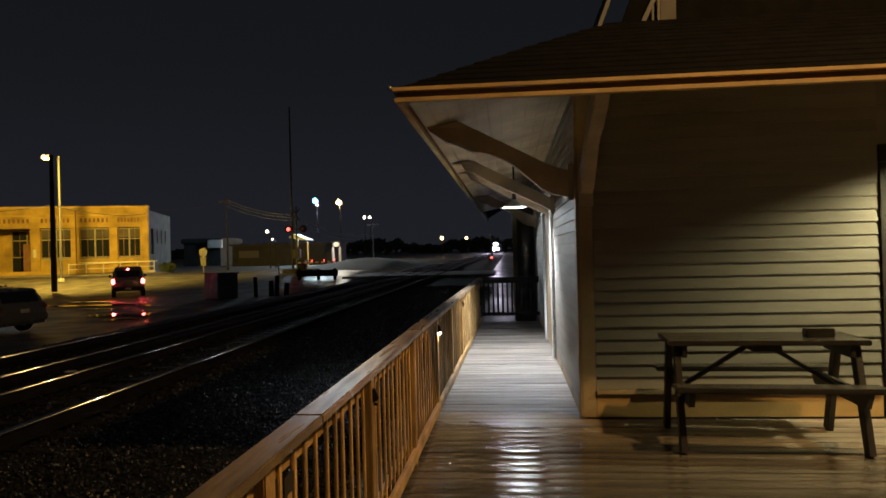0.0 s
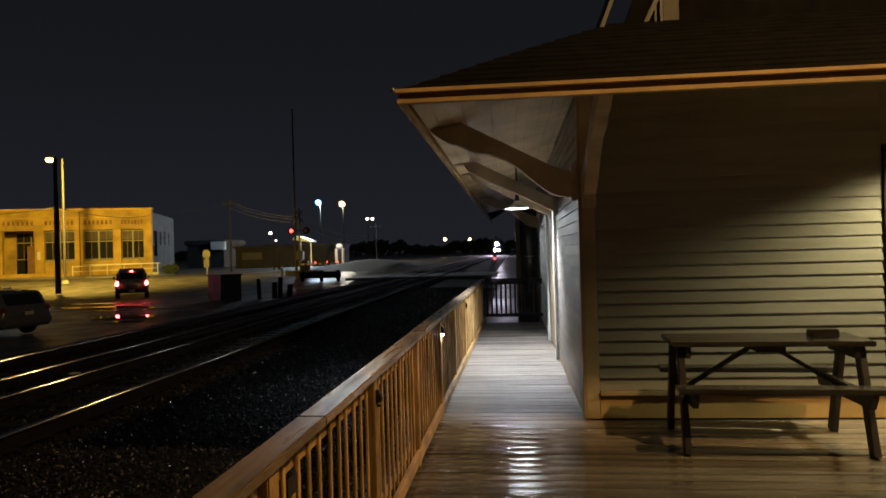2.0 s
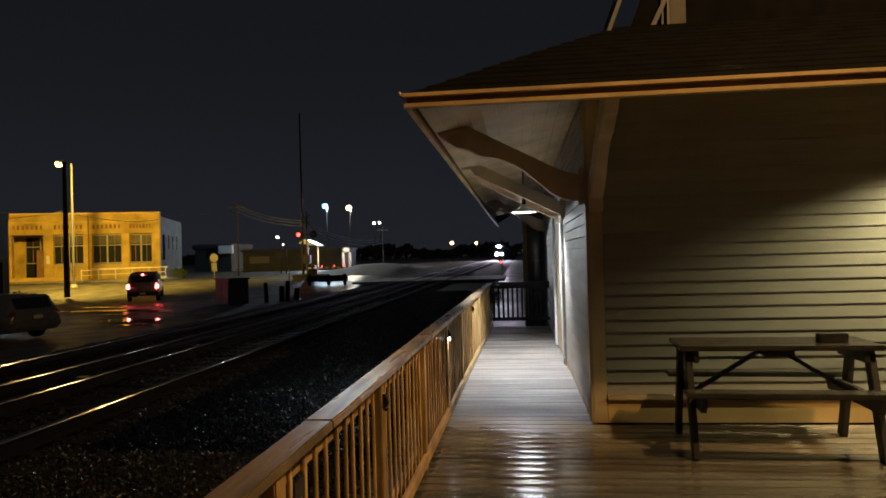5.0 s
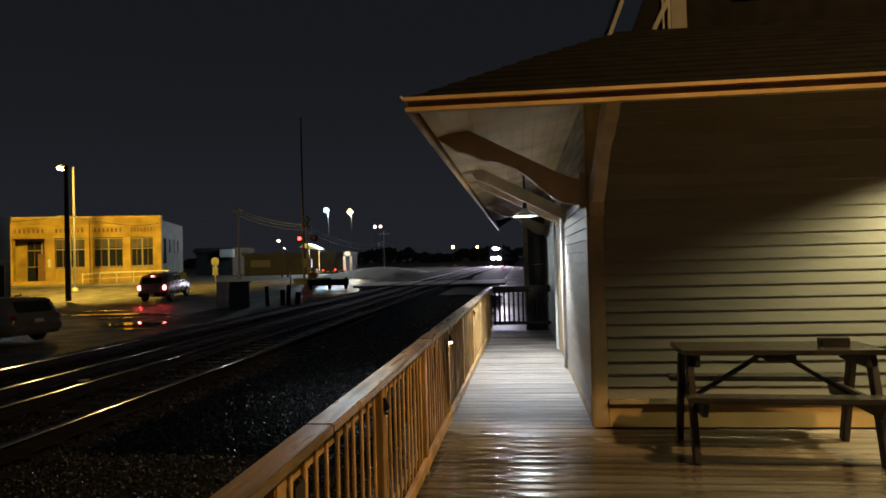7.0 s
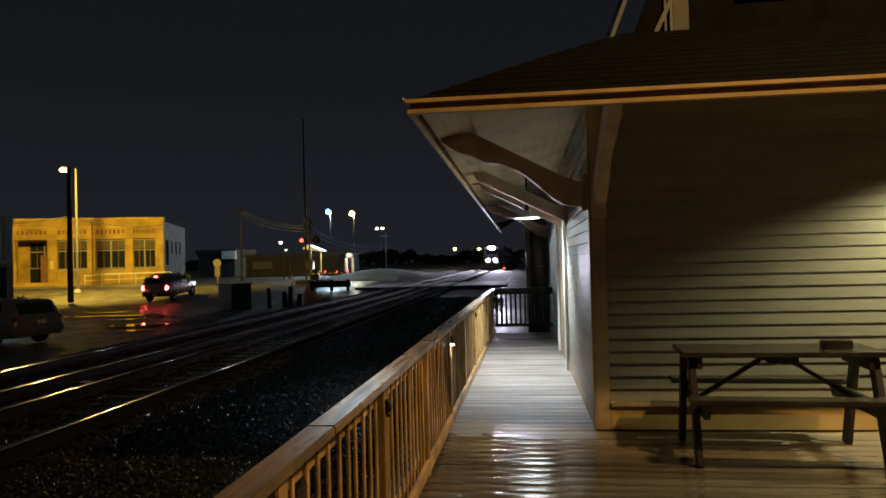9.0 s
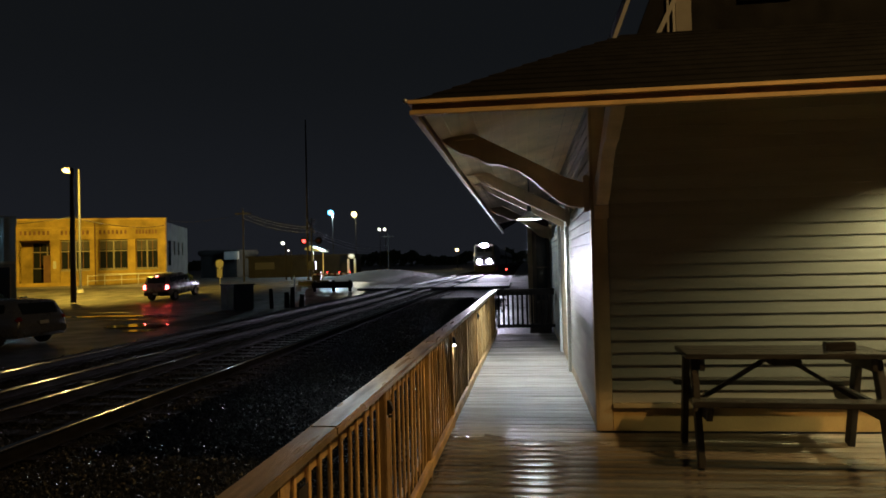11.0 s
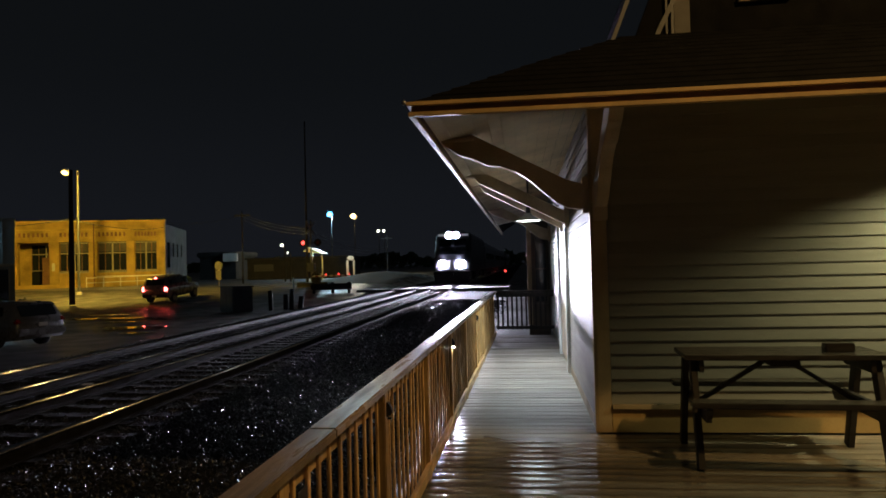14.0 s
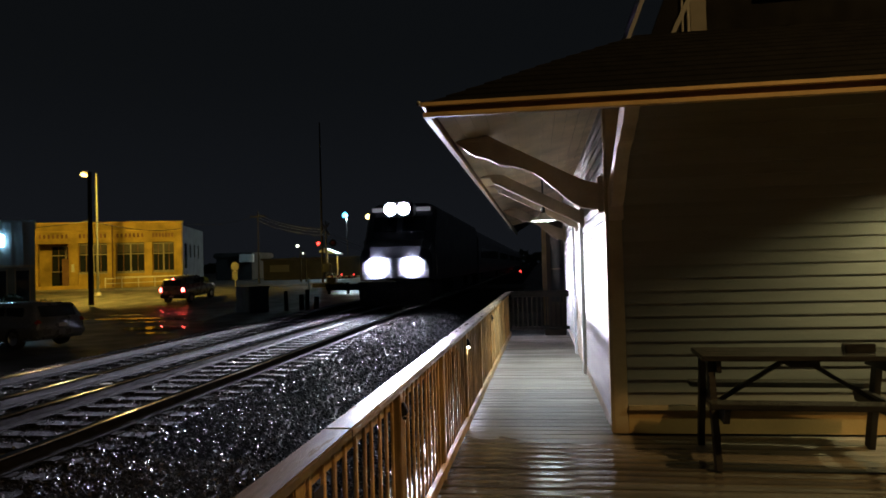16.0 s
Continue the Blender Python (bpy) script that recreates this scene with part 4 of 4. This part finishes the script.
def build_utility_poles():
    tops = []
    for x, y, z in ((-30.9, 72.3, 8.0), (-19.0, 58.4, 14.5), (-20.5, 102.0, 6.2)):
        z0 = ground_z(x, y)
        p = thing("utility_pole", "dark wooden utility pole with a crossarm", "utility pole", (x, y, z0), "utility poles")
        part("pole", rod((0, 0, 0), (0, 0, z - z0), 0.11, 0.06), M_WOODPOLE, p)
        if z < 9:
            part("crossarm", cube(-0.9, 0.9, -0.05, 0.05, min(z, 8) - z0 - 0.6, min(z, 8) - z0 - 0.48), M_WOODPOLE, p)
        tops.append(Vector((x, y, min(z, 8) - 0.5)))

    def wire(a, b, sag, r=0.010, material=M_WIRE):
        bm = bmesh.new()
        a, b = Vector(a), Vector(b)
        pts = [a.lerp(b, i / 14) - Vector((0, 0, sag * 4 * (i / 14) * (1 - i / 14))) for i in range(15)]
        side = (b - a).cross(Vector((0, 0, 1))).normalized()
        rings = [[bm.verts.new(p + r * (side * math.cos(k * math.tau / 5) + Vector((0, 0, math.sin(k * math.tau / 5))))) for k in range(5)] for p in pts]
        for p, q in zip(rings, rings[1:]):
            for k in range(5):
                bm.faces.new((p[k], p[(k + 1) % 5], q[(k + 1) % 5], q[k]))
        bm.faces.new(rings[0][::-1])
        bm.faces.new(rings[-1])
        solid("overhead_wire", bm, material, "thin sagging overhead wire between poles", "cable", "")
    a, mid, far = tops[0], Vector((-19.0, 58.4, 4.7)), tops[2]
    for dz in (0.3, 0.0, -0.4):
        wire(a + Vector((0, 0, dz - 0.1)), mid + Vector((0.1, 0, dz * 0.7)), 0.35, 0.010)
        wire(mid + Vector((0.1, 0, dz * 0.7)), far + Vector((0, 0, dz - 1.6)), 0.9, 0.016)
    wire((-55.0, 60.0, 6.3), (-30.6, 43.1, 5.2), 0.25, 0.03, M_TYRE)
    wire((-30.6, 43.1, 5.2), (-37.6, 67.6, 6.1), 0.4, 0.03, M_TYRE)
    wire((-37.6, 68.2, 6.6), tops[0], 0.4, 0.012, M_TYRE)


build_utility_poles()


def build_crossing_signal():
    s = thing("crossing_signal", "railway crossing signal mast with crossbuck and lit red lamps", "crossing signal", (-17.1, 53.6, -0.15))
    part("mast", rod((0, 0, 0), (0, 0, 5.5), 0.07), M_CABINET, s)
    part("base", cube(-1.1, 1.5, -0.5, 0.5, -0.1, 0.42, 0.05), M_SHED, s, "dark concrete base")
    part("junction_box", cube(-0.25, 0.3, -0.25, 0.25, 1.3, 2.0, 0.03), M_CABINET, s)
    for sgn in (-1, 1):
        part("crossbuck", beam((-0.14 * sgn, -0.1 - 0.58 * sgn, 4.35), (0.14 * sgn, -0.1 + 0.58 * sgn, 5.35), 0.03, 0.2), M_SIGNWHITE, s, "white crossbuck board")
    part("light_bar", rod((-0.75, 0, 3.65), (0.75, 0, 3.65), 0.04), M_IRON, s)
    for x in (-0.62, 0.62):
        l = part("signal_lamp", lathe([(0.0, 0.0), (0.3, 0.0), (0.3, 0.03), (0.0, 0.03)], (0, 0, 0), 20), M_IRON, s, "black disc with a red lens")
        l.matrix_basis = pose(x, -0.12, 3.65, 90, 0, 0)
        part("lens", lathe([(0.0, 0.075), (0.10, 0.06), (0.15, 0.031)], (0, 0, 0), 16), G_RED if x < 0 else M_SUV, l, "red lens", True)
    arm = part("gate_arm", cube(0.2, 3.3, -0.42, -0.32, 0.86, 0.98, 0.02), M_SIGNWHITE, s, "lowered white gate arm")
    for k in range(6):
        part("stripe", cube(0.45 + 0.48 * k, 0.68 + 0.48 * k, -0.425, -0.421, 0.865, 0.975), M_SUV, arm, "red stripe")
    for x in (1.35, 2.35, 3.2):
        part("gate_lamp", lathe([(0.0, -0.05), (0.05, -0.02), (0.05, 0.035), (0.0, 0.05)], (x, -0.37, 1.05), 12), G_RED, arm, "small red lamp", True)
    part("mechanism", cube(0.1, 0.75, -0.3, 0.3, 0.42, 1.15, 0.05), M_IRON, s)


build_crossing_signal()


def build_cabinet():
    c = thing("relay_cabinet", "grey steel relay cabinet beside the track", "cabinet", (-16.3, 37.2, -0.93), turn=-38)
    part("body", cube(-0.85, 0.75, -0.6, 0.6, 0.0, 1.38, 0.03), M_CABINET, c)
    part("roof", cube(-0.92, 0.82, -0.67, 0.67, 1.385, 1.47, 0.02), M_CABINET, c)
    part("door", cube(-0.80, -0.05, -0.63, -0.603, 0.1, 1.3, 0.01), M_CABINET, c)
    part("door", cube(-0.03, 0.70, -0.63, -0.603, 0.1, 1.3, 0.01), M_CABINET, c)
    for k, (x, y, h, r) in enumerate(((-14.6, 38.0, 1.15, 0.12), (-13.9, 38.6, 0.9, 0.16), (-13.5, 38.4, 1.2, 0.14), (-13.1, 38.8, 0.75, 0.16))):
        b = thing("bollard", "short dark wooden post standing by the track", "bollard", (x, y, ground_z(x, y)), "posts by the track")
        part("post", rod((0, 0, -0.05), (0.04 * (k - 1), 0, h), r, r * 0.9, 10), M_WOODPOLE, b)
        part("cap", lathe([(0.0, h + 0.02), (r * 0.9, h)], (0.04 * (k - 1), 0, 0), 10), M_WOODPOLE, b)
    p = thing("marker_post", "slim white marker post beside the track", "post", (-15.3, 44.0, ground_z(-15.3, 44)))
    part("post", rod((0, 0, 0), (0, 0, 1.5), 0.035), M_SIGNWHITE, p)
    part("cap", lathe([(0.0, 1.53), (0.035, 1.5)]), M_SIGNWHITE, p)
    g = thing("guard_rail", "low dark timber barrier beside the crossing", "barrier", (-13.6, 47.5, ground_z(-13.6, 47.5)))
    part("rail", cube(-1.6, 1.4, -0.12, 0.12, 0.25, 0.7, 0.03), M_WOODPOLE, g)
    for x in (-1.4, 0, 1.2):
        part("post", cube(x - 0.1, x + 0.1, -0.1, 0.1, -0.1, 0.8, 0.02), M_WOODPOLE, g)
    s = thing("road_sign", "white rounded road sign seen from behind on a post", "sign", (-26.9, 57.7, ground_z(-26.9, 57.7)))
    part("post", rod((0, 0, 0), (0, 0, 2.3), 0.04), M_GALV, s)
    part("plate", extrude([(0.40 * math.cos(math.tau * (i + 0.5) / 8), 0.40 * math.sin(math.tau * (i + 0.5) / 8)) for i in range(8)], 0.02, (0, -0.05, 1.95), (1, 0, 0), (0, 0, 1)), M_SIGNBACK, s)
    part("plate", cube(-0.25, 0.25, -0.06, -0.04, 0.75, 1.5, 0.005), M_SIGNBACK, s)


build_cabinet()


def build_far_houses():
    h = thing("house", "low dark house with a pale gabled roof edge", "house", (-49.5, 106, -0.1))
    part("wall", cube(-3.2, 3.0, 0, 8, 0, 3.6), M_SHED, h)
    part("roof", cube(-3.6, 3.4, -0.4, 8.4, 3.61, 4.5, 0.2), M_SHED, h, "dark metal roof")
    part("porch", cube(1.2, 3.6, -0.9, -0.42, 2.9, 4.2, 0.05), M_SIGNWHITE, h)
    s = thing("shed", "long low block building across the road", "building", (-31.0, 94.0, -0.1))
    part("wall", cube(-8.5, 6.2, 0, 8, 0, 2.9), M_SHED, s)
    part("roof", cube(-8.8, 6.5, -0.3, 8.3, 2.905, 3.15), M_SHED, s)
    part("window", cube(-7.5, -4.6, -0.04, -0.003, 1.2, 2.2), M_SIGNBACK, s)
    c = thing("fuel_canopy", "small lit white fuel station canopy", "canopy", (-26.0, 83.5, -0.1))
    part("roof", extrude([(-0.6, 4.1), (1.1, 3.4), (1.1, 3.25), (-1.2, 3.6)], 3.0, (0, 0, 0), (1, 0, 0), (0, 0, 1)), M_SIGNWHITE, c)
    for x in (-0.5, 0.8):
        part("post", cube(x - 0.06, x + 0.06, -0.06, 0.06, 0, 3.5), M_GALV, c)
    a = thing("arched_sign", "white arched roadside structure, brightly lit", "sign", (-22.77, 88.2, -0.1))
    for x in (-0.55, 0.35):
        part("leg", cube(x, x + 0.28, -0.15, 0.15, 0, 2.4, 0.05), M_SIGNWHITE, a)
    part("arch", cube(-0.4, 0.48, -0.14, 0.14, 2.4, 3.0, 0.15), M_SIGNWHITE, a)
    r = thing("railway_signal", "far railway signal showing red", "signal", (-3.1, 121, -0.4))
    part("mast", rod((0, 0, 0), (0, 0, 4.5), 0.08), M_IRON, r)
    part("head", cube(-0.3, 0.3, -0.1, 0.1, -0.1 + 0.2, 1.1, 0.05), M_IRON, r)
    part("lens", lathe([(0.0, -0.2), (0.2, 0.0), (0.0, 0.2)], (0, -0.15, 0.4), 12), G_RED, r)
    # a dark line of trees and roofs at the end of the view
    rng = random.Random(12)
    bm = bmesh.new()
    for _ in range(5200):
        x = rng.uniform(-330, 160)
        top = 7 + 5 * noise.noise((x * 0.03, 0, 5)) + 3 * noise.noise((x * 0.15, 2, 1))
        c = Vector((x, 430 + rng.uniform(-8, 8), top * rng.random() ** 0.6))
        u = Vector((rng.gauss(0, 1), rng.gauss(0, 0.4), rng.gauss(0, 1))).normalized() * rng.uniform(1.2, 2.6)
        v = u.orthogonal().normalized() * rng.uniform(0.8, 1.6)
        bm.faces.new([bm.verts.new(p) for p in (c - u, c + v, c + u, c - v)])
    tagged(part("far_trees", bm, M_LEAF), "far dark tree line on the horizon", "trees", "", "stuff")
    # plain depot yard behind the camera
    y = thing("light_pole", "tall wooden pole with a sodium lamp over the platform", "street lamp", (4.9, 1.7, -0.045))
    part("pole", rod((0, 0, 0), (0, 0, 7.3), 0.12, 0.09), M_WOODPOLE, y)
    part("arm", rod((0, 0, 7.1), (-0.4, 0.3, 7.2), 0.03), M_GALV, y)
    part("head", cube(-0.55, -0.25, 0.15, 0.45, 7.1, 7.22, 0.04), M_GALV, y)


build_far_houses()


# ---- vehicles ----
def wheel(parent, x, y, r, w):
    s = 1 if x > 0 else -1
    t = part("tyre", lathe([(r * 0.62, -w / 2), (r * 0.95, -w / 2), (r, -w * 0.3), (r, w * 0.3), (r * 0.95, w / 2), (r * 0.62, w / 2)], (0, 0, 0), 24), M_TYRE, parent, "", True)
    t.matrix_basis = pose(x, y, r, 0, 90, 0)
    part("rim", lathe([(0.0, s * w * 0.32), (r * 0.2, s * w * 0.36), (r * 0.6, s * w * 0.30), (r * 0.64, s * w * 0.45)], (0, 0, 0), 20), M_RIM, t, "", True)


def car_body(stations, half, material):
    """A body from cross-sections along y: (y, floor, belt, roof, roof half-width factor)."""
    bm = bmesh.new()
    rings = []
    for y, z0, zb, zr, k, wf in stations:
        w = half * wf
        o = [(-w * 0.92, z0), (w * 0.92, z0), (w, z0 + 0.18), (w, zb - 0.1), (w * 0.97, zb), (w * k, zr - 0.06), (w * k * 0.86, zr), (-w * k * 0.86, zr), (-w * k, zr - 0.06), (-w * 0.97, zb), (-w, zb - 0.1), (-w, z0 + 0.18)]
        rings.append([bm.verts.new((x, y, z)) for x, z in o])
    for a, b in zip(rings, rings[1:]):
        for i in range(12):
            j = (i + 1) % 12
            bm.faces.new((a[i], a[j], b[j], b[i]))
    bm.faces.new(rings[0])
    bm.faces.new(rings[-1][::-1])
    return bm


def build_car(name, label, paint, at, turn, van=False, lit=True):
    c = thing(name, label, "car", at, turn=turn)
    if van:
        st = [(-2.42, 0.45, 0.95, 1.0, 0.97, 0.90), (-2.36, 0.32, 1.02, 1.15, 0.95, 0.97), (-2.05, 0.28, 1.06, 1.72, 0.82, 1.0), (-1.2, 0.25, 1.06, 1.78, 0.82, 1.0), (0.3, 0.25, 1.05, 1.76, 0.82, 1.0), (0.75, 0.25, 1.04, 1.68, 0.80, 1.0), (1.45, 0.25, 1.0, 1.10, 0.90, 1.0), (2.2, 0.28, 0.86, 0.92, 0.92, 0.95), (2.45, 0.38, 0.70, 0.75, 0.92, 0.85)]
    else:
        st = [(-2.20, 0.55, 1.0, 1.05, 0.97, 0.92), (-2.14, 0.42, 1.06, 1.2, 0.95, 0.98), (-1.95, 0.38, 1.1, 1.74, 0.80, 1.0), (-1.0, 0.36, 1.1, 1.82, 0.80, 1.0), (0.1, 0.36, 1.1, 1.80, 0.80, 1.0), (0.4, 0.36, 1.1, 1.72, 0.78, 1.0), (0.85, 0.36, 1.08, 1.16, 0.92, 1.0), (1.9, 0.40, 1.02, 1.07, 0.92, 0.97), (2.15, 0.5, 0.85, 0.9, 0.92, 0.88)]
    half = 0.93
    low = 0.86 if van else 1.0
    st = [(y, z0, zb * low, zr * low, k, wf) for y, z0, zb, zr, k, wf in st]
    part("body", car_body(st, half, paint), paint, c, "", True)
    tilt = (0, -2.215, 1.235, -32, 0, 0) if van else (0, -2.065, 1.46, -19.4, 0, 0)
    part("rear_window", cube(-0.64, 0.64, -0.025, 0.02, -0.21, 0.20, 0.015, pose(*tilt)), M_GLASS, c, "dark rear window")
    for s in (-1, 1):
        for y0, y1 in ((-1.75, -0.95), (-0.85, 0.0), (0.08, 0.55)):
            part("side_window", cube(s * 0.835 - 0.02, s * 0.835 + 0.02, y0, y1, 1.16 * low, 1.60 * low, 0.012), M_GLASS, c, "dark side window")
        y = st[1][0] - 0.03
        part("tail_light", cube(s * 0.80 - 0.13, s * 0.80 + 0.11, y - 0.06, y + 0.10, 0.80, 1.14 * low, 0.06), G_BRAKE if lit else M_RED_LENS, c, "red tail light")
        part("mirror", cube(s * 1.02 - 0.1, s * 1.02 + 0.06, 0.50, 0.60, 1.08, 1.25, 0.03), paint, c)
        part("headlight", cube(s * 0.66 - 0.16, s * 0.66 + 0.14, 2.02, 2.2, 0.68, 0.84, 0.03), M_GALV, c)
        for y in (-1.35, 1.4):
            wheel(c, s * 0.83, y, 0.36, 0.23)
    part("bumper", cube(-0.88, 0.88, st[1][0] - 0.13, st[1][0] + 0.02, 0.42, 0.66, 0.04), paint if van else M_IRON, c)
    part("plate", cube(-0.16, 0.16, st[1][0] - 0.145, st[1][0] - 0.132, 0.72 if van else 0.5, 0.84 if van else 0.62), M_SIGNWHITE, c, "pale number plate without characters")
    if lit:
        part("brake_light", cube(-0.07, 0.07, -2.03, -1.95, 1.70, 1.765), G_BRAKE, c, "high red brake light")
    return c


M_RED_LENS = glassy("red_tail_lens", (0.25, 0.015, 0.012), 0.1)


waiting = build_car("car", "silver-grey sport utility vehicle with lit red brake lights", M_PICKUP, (0, 0, 0), 0)
build_car("minivan", "grey minivan parked on the wet yard, lights off", M_SILVER, (-18.2, 21.35, -0.93), 76, van=True, lit=False)


def build_locomotive():
    t = thing("locomotive", "dark diesel passenger locomotive with blazing headlights", "locomotive")
    # front at y = 0, body goes back along +y, z = 0 on the rail
    st = [(0.05, 1.15, 2.0, 0.92), (0.25, 1.1, 2.45, 1.0), (0.9, 1.05, 2.75, 1.0), (1.7, 1.05, 3.9, 1.0), (2.1, 1.05, 4.35, 1.0), (20.8, 1.05, 4.35, 1.0), (21.0, 1.1, 4.3, 0.98)]
    bm = bmesh.new()
    rings = []
    for y, z0, z1, k in st:
        w = 1.5 * k
        o = [(-w, z0), (w, z0), (w, z1 - 0.45), (w * 0.93, z1 - 0.15), (w * 0.7, z1), (-w * 0.7, z1), (-w * 0.93, z1 - 0.15), (-w, z1 - 0.45)]
        rings.append([bm.verts.new((x, y, z)) for x, z in o])
    for a, b in zip(rings, rings[1:]):
        for i in range(8):
            j = (i + 1) % 8
            bm.faces.new((a[i], a[j], b[j], b[i]))
    bm.faces.new(rings[0])
    bm.faces.new(rings[-1][::-1])
    part("body", bm, M_LOCO, t)
    for s in (-1, 1):
        part("windscreen", cube(s * 0.62 - 0.5, s * 0.62 + 0.5, -0.03, 0.03, -0.38, 0.38, 0.02, pose(0, 1.28, 3.42, -34, 0, 0)), M_GLASS, t, "dark windscreen")
    part("plow", extrude([(-1.4, 0.1), (1.4, 0.1), (1.5, 1.05), (-1.5, 1.05)], 0.12, (0, -0.05, 0), (1, 0, 0), (0, 0, 1)), M_IRON, t)
    part("coupler", cube(-0.15, 0.15, -0.55, 0.0, 0.75, 1.05, 0.04), M_IRON, t)
    part("fuel_tank", cube(-1.35, 1.35, 8.0, 13.0, 0.25, 1.04, 0.1), M_IRON, t)
    for y in (2.8, 17.2):
        part("truck_frame", cube(-1.3, 1.3, y - 1.6, y + 1.6, 0.35, 0.95, 0.08), M_IRON, t)
        for d in (-1.1, 1.1):
            for s in (-1, 1):
                wl = part("wheel", lathe([(0.0, -0.06), (0.5, -0.06), (0.5, 0.06), (0.0, 0.06)], (0, 0, 0), 24), M_RUST, t)
                wl.matrix_basis = pose(s * 0.72, y + d, 0.5, 0, 90, 0)
    ring = [(0.27, 0.0), (0.275, 0.40), (0.25, 0.40), (0.242, 0.0)]
    for x, z, y in ((-0.28, 4.02, 1.10), (0.28, 4.02, 1.10), (-0.72, 1.66, -0.02), (0.72, 1.66, -0.02)):
        r = part("light_housing", lathe(ring, (0, 0, 0), 20), M_IRON, t, "round lamp housing")
        r.matrix_basis = pose(x, y, z, 90, 0, 0)
        part("headlight_lens", lathe([(0.0, 0.065), (0.14, 0.06), (0.24, 0.045)], (0, 0, 0), 20), G_HEAD if z > 3 else G_DITCH, r, "blazing white lens", True)
        # added rings, not real lamp parts: they block sideways light to narrow the beam
        for q in (0.08, 0.16):
            part("louvre_ring", lathe([(q, 0.075), (q + 0.003, 0.075), (q + 0.003, 0.36), (q, 0.36), (q, 0.075)], (0, 0, 0), 20), M_IRON, r)
        part("bracket", cube(-0.12, 0.12, -0.12, 0.12, -0.3, 0.02), M_IRON, r)
    part("lamp_box", cube(-0.62, 0.62, 1.08, 1.75, 3.72, 4.33, 0.06), M_LOCO, t, "headlight box over the windscreen")
    for s in (-1, 1):
        part("number_board", cube(s * 0.95 - 0.3, s * 0.95 + 0.3, 1.62, 1.68, 3.98, 4.15), G_WINDOWLIT, t, "lit number board without characters")
        part("handrail", rod((s * 1.53, 1.2, 1.2), (s * 1.53, 1.2, 2.8), 0.02), M_GALV, t)
    return t


def build_coach():
    t = thing("passenger_coach", "brushed steel passenger coach coupled behind the locomotive", "coach", group="train coaches")
    part("body", extrude([(-1.52, 1.0), (1.52, 1.0), (1.55, 2.0), (1.52, 3.5), (1.2, 4.1), (0.6, 4.3), (-0.6, 4.3), (-1.2, 4.1), (-1.52, 3.5), (-1.55, 2.0)], 25.0, (0, 12.6, 0), (1, 0, 0), (0, 0, 1)), M_COACH, t)
    for k in range(10):
        for s in (-1, 1):
            part("window", cube(s * 1.555 - 0.012, s * 1.555 + 0.012, 2.0 + k * 2.2, 3.4 + k * 2.2, 2.1, 2.85, 0.004), M_GLASS, t, "dark coach window")
    for y in (3.5, 21.5):
        part("truck_frame", cube(-1.25, 1.25, y - 1.5, y + 1.5, 0.15, 0.98, 0.08), M_IRON, t)
    part("underframe", cube(-1.3, 1.3, 6, 19, 0.5, 0.99, 0.05), M_IRON, t)
    return t


TRAIN_X = -5.705
loco = build_locomotive()
coaches = [build_coach()]
for _ in range(4):
    coaches.append(copy_thing(coaches[0], pose(0, 0, 0)))


def motions():
    train = [(0, 300), (1.5, 269.5), (3.5, 230.5), (5, 202), (7, 165), (9, 130.5), (10.5, 106), (12.5, 76.5), (13.8, 57.5), (14.5, 47.5), (15, 40.4), (15.5, 33.4), (16, 26.7)]
    walk(loco, [(t, pose(TRAIN_X, y, RAIL_TOP)) for t, y in train])
    for k, c in enumerate(coaches):
        walk(c, [(t, pose(TRAIN_X, y + 21.6 + 25.6 * k, RAIL_TOP)) for t, y in train])
    # rear axle place and heading of the car that waits and then turns towards the crossing
    drive = [(0, -23.3, 39.6, 30.5), (4.0, -23.3, 39.6, 30.5), (4.8, -23.35, 39.9, 27), (5.6, -23.45, 40.7, 18), (6.5, -23.6, 41.5, 9), (7.5, -23.8, 42.0, 5), (9.0, -24.2, 42.8, 2), (10.5, -24.6, 43.4, -1), (11.5, -24.7, 43.5, -2), (16, -24.7, 43.5, -2)]
    rows = []
    for t, x, y, a in drive:
        dx, dy = -math.sin(radians(a)), math.cos(radians(a))
        cx, cy = x + 1.95 * dx, y + 1.95 * dy
        zf, zr = ground_z(x + 3.35 * dx, y + 3.35 * dy), ground_z(x + 0.6 * dx, y + 0.6 * dy)
        rows.append((t, pose(cx, cy, (zf + zr) / 2 + 0.02, math.degrees(math.atan2(zf - zr, 2.75)), 0, a)))
    walk(waiting, rows)


motions()
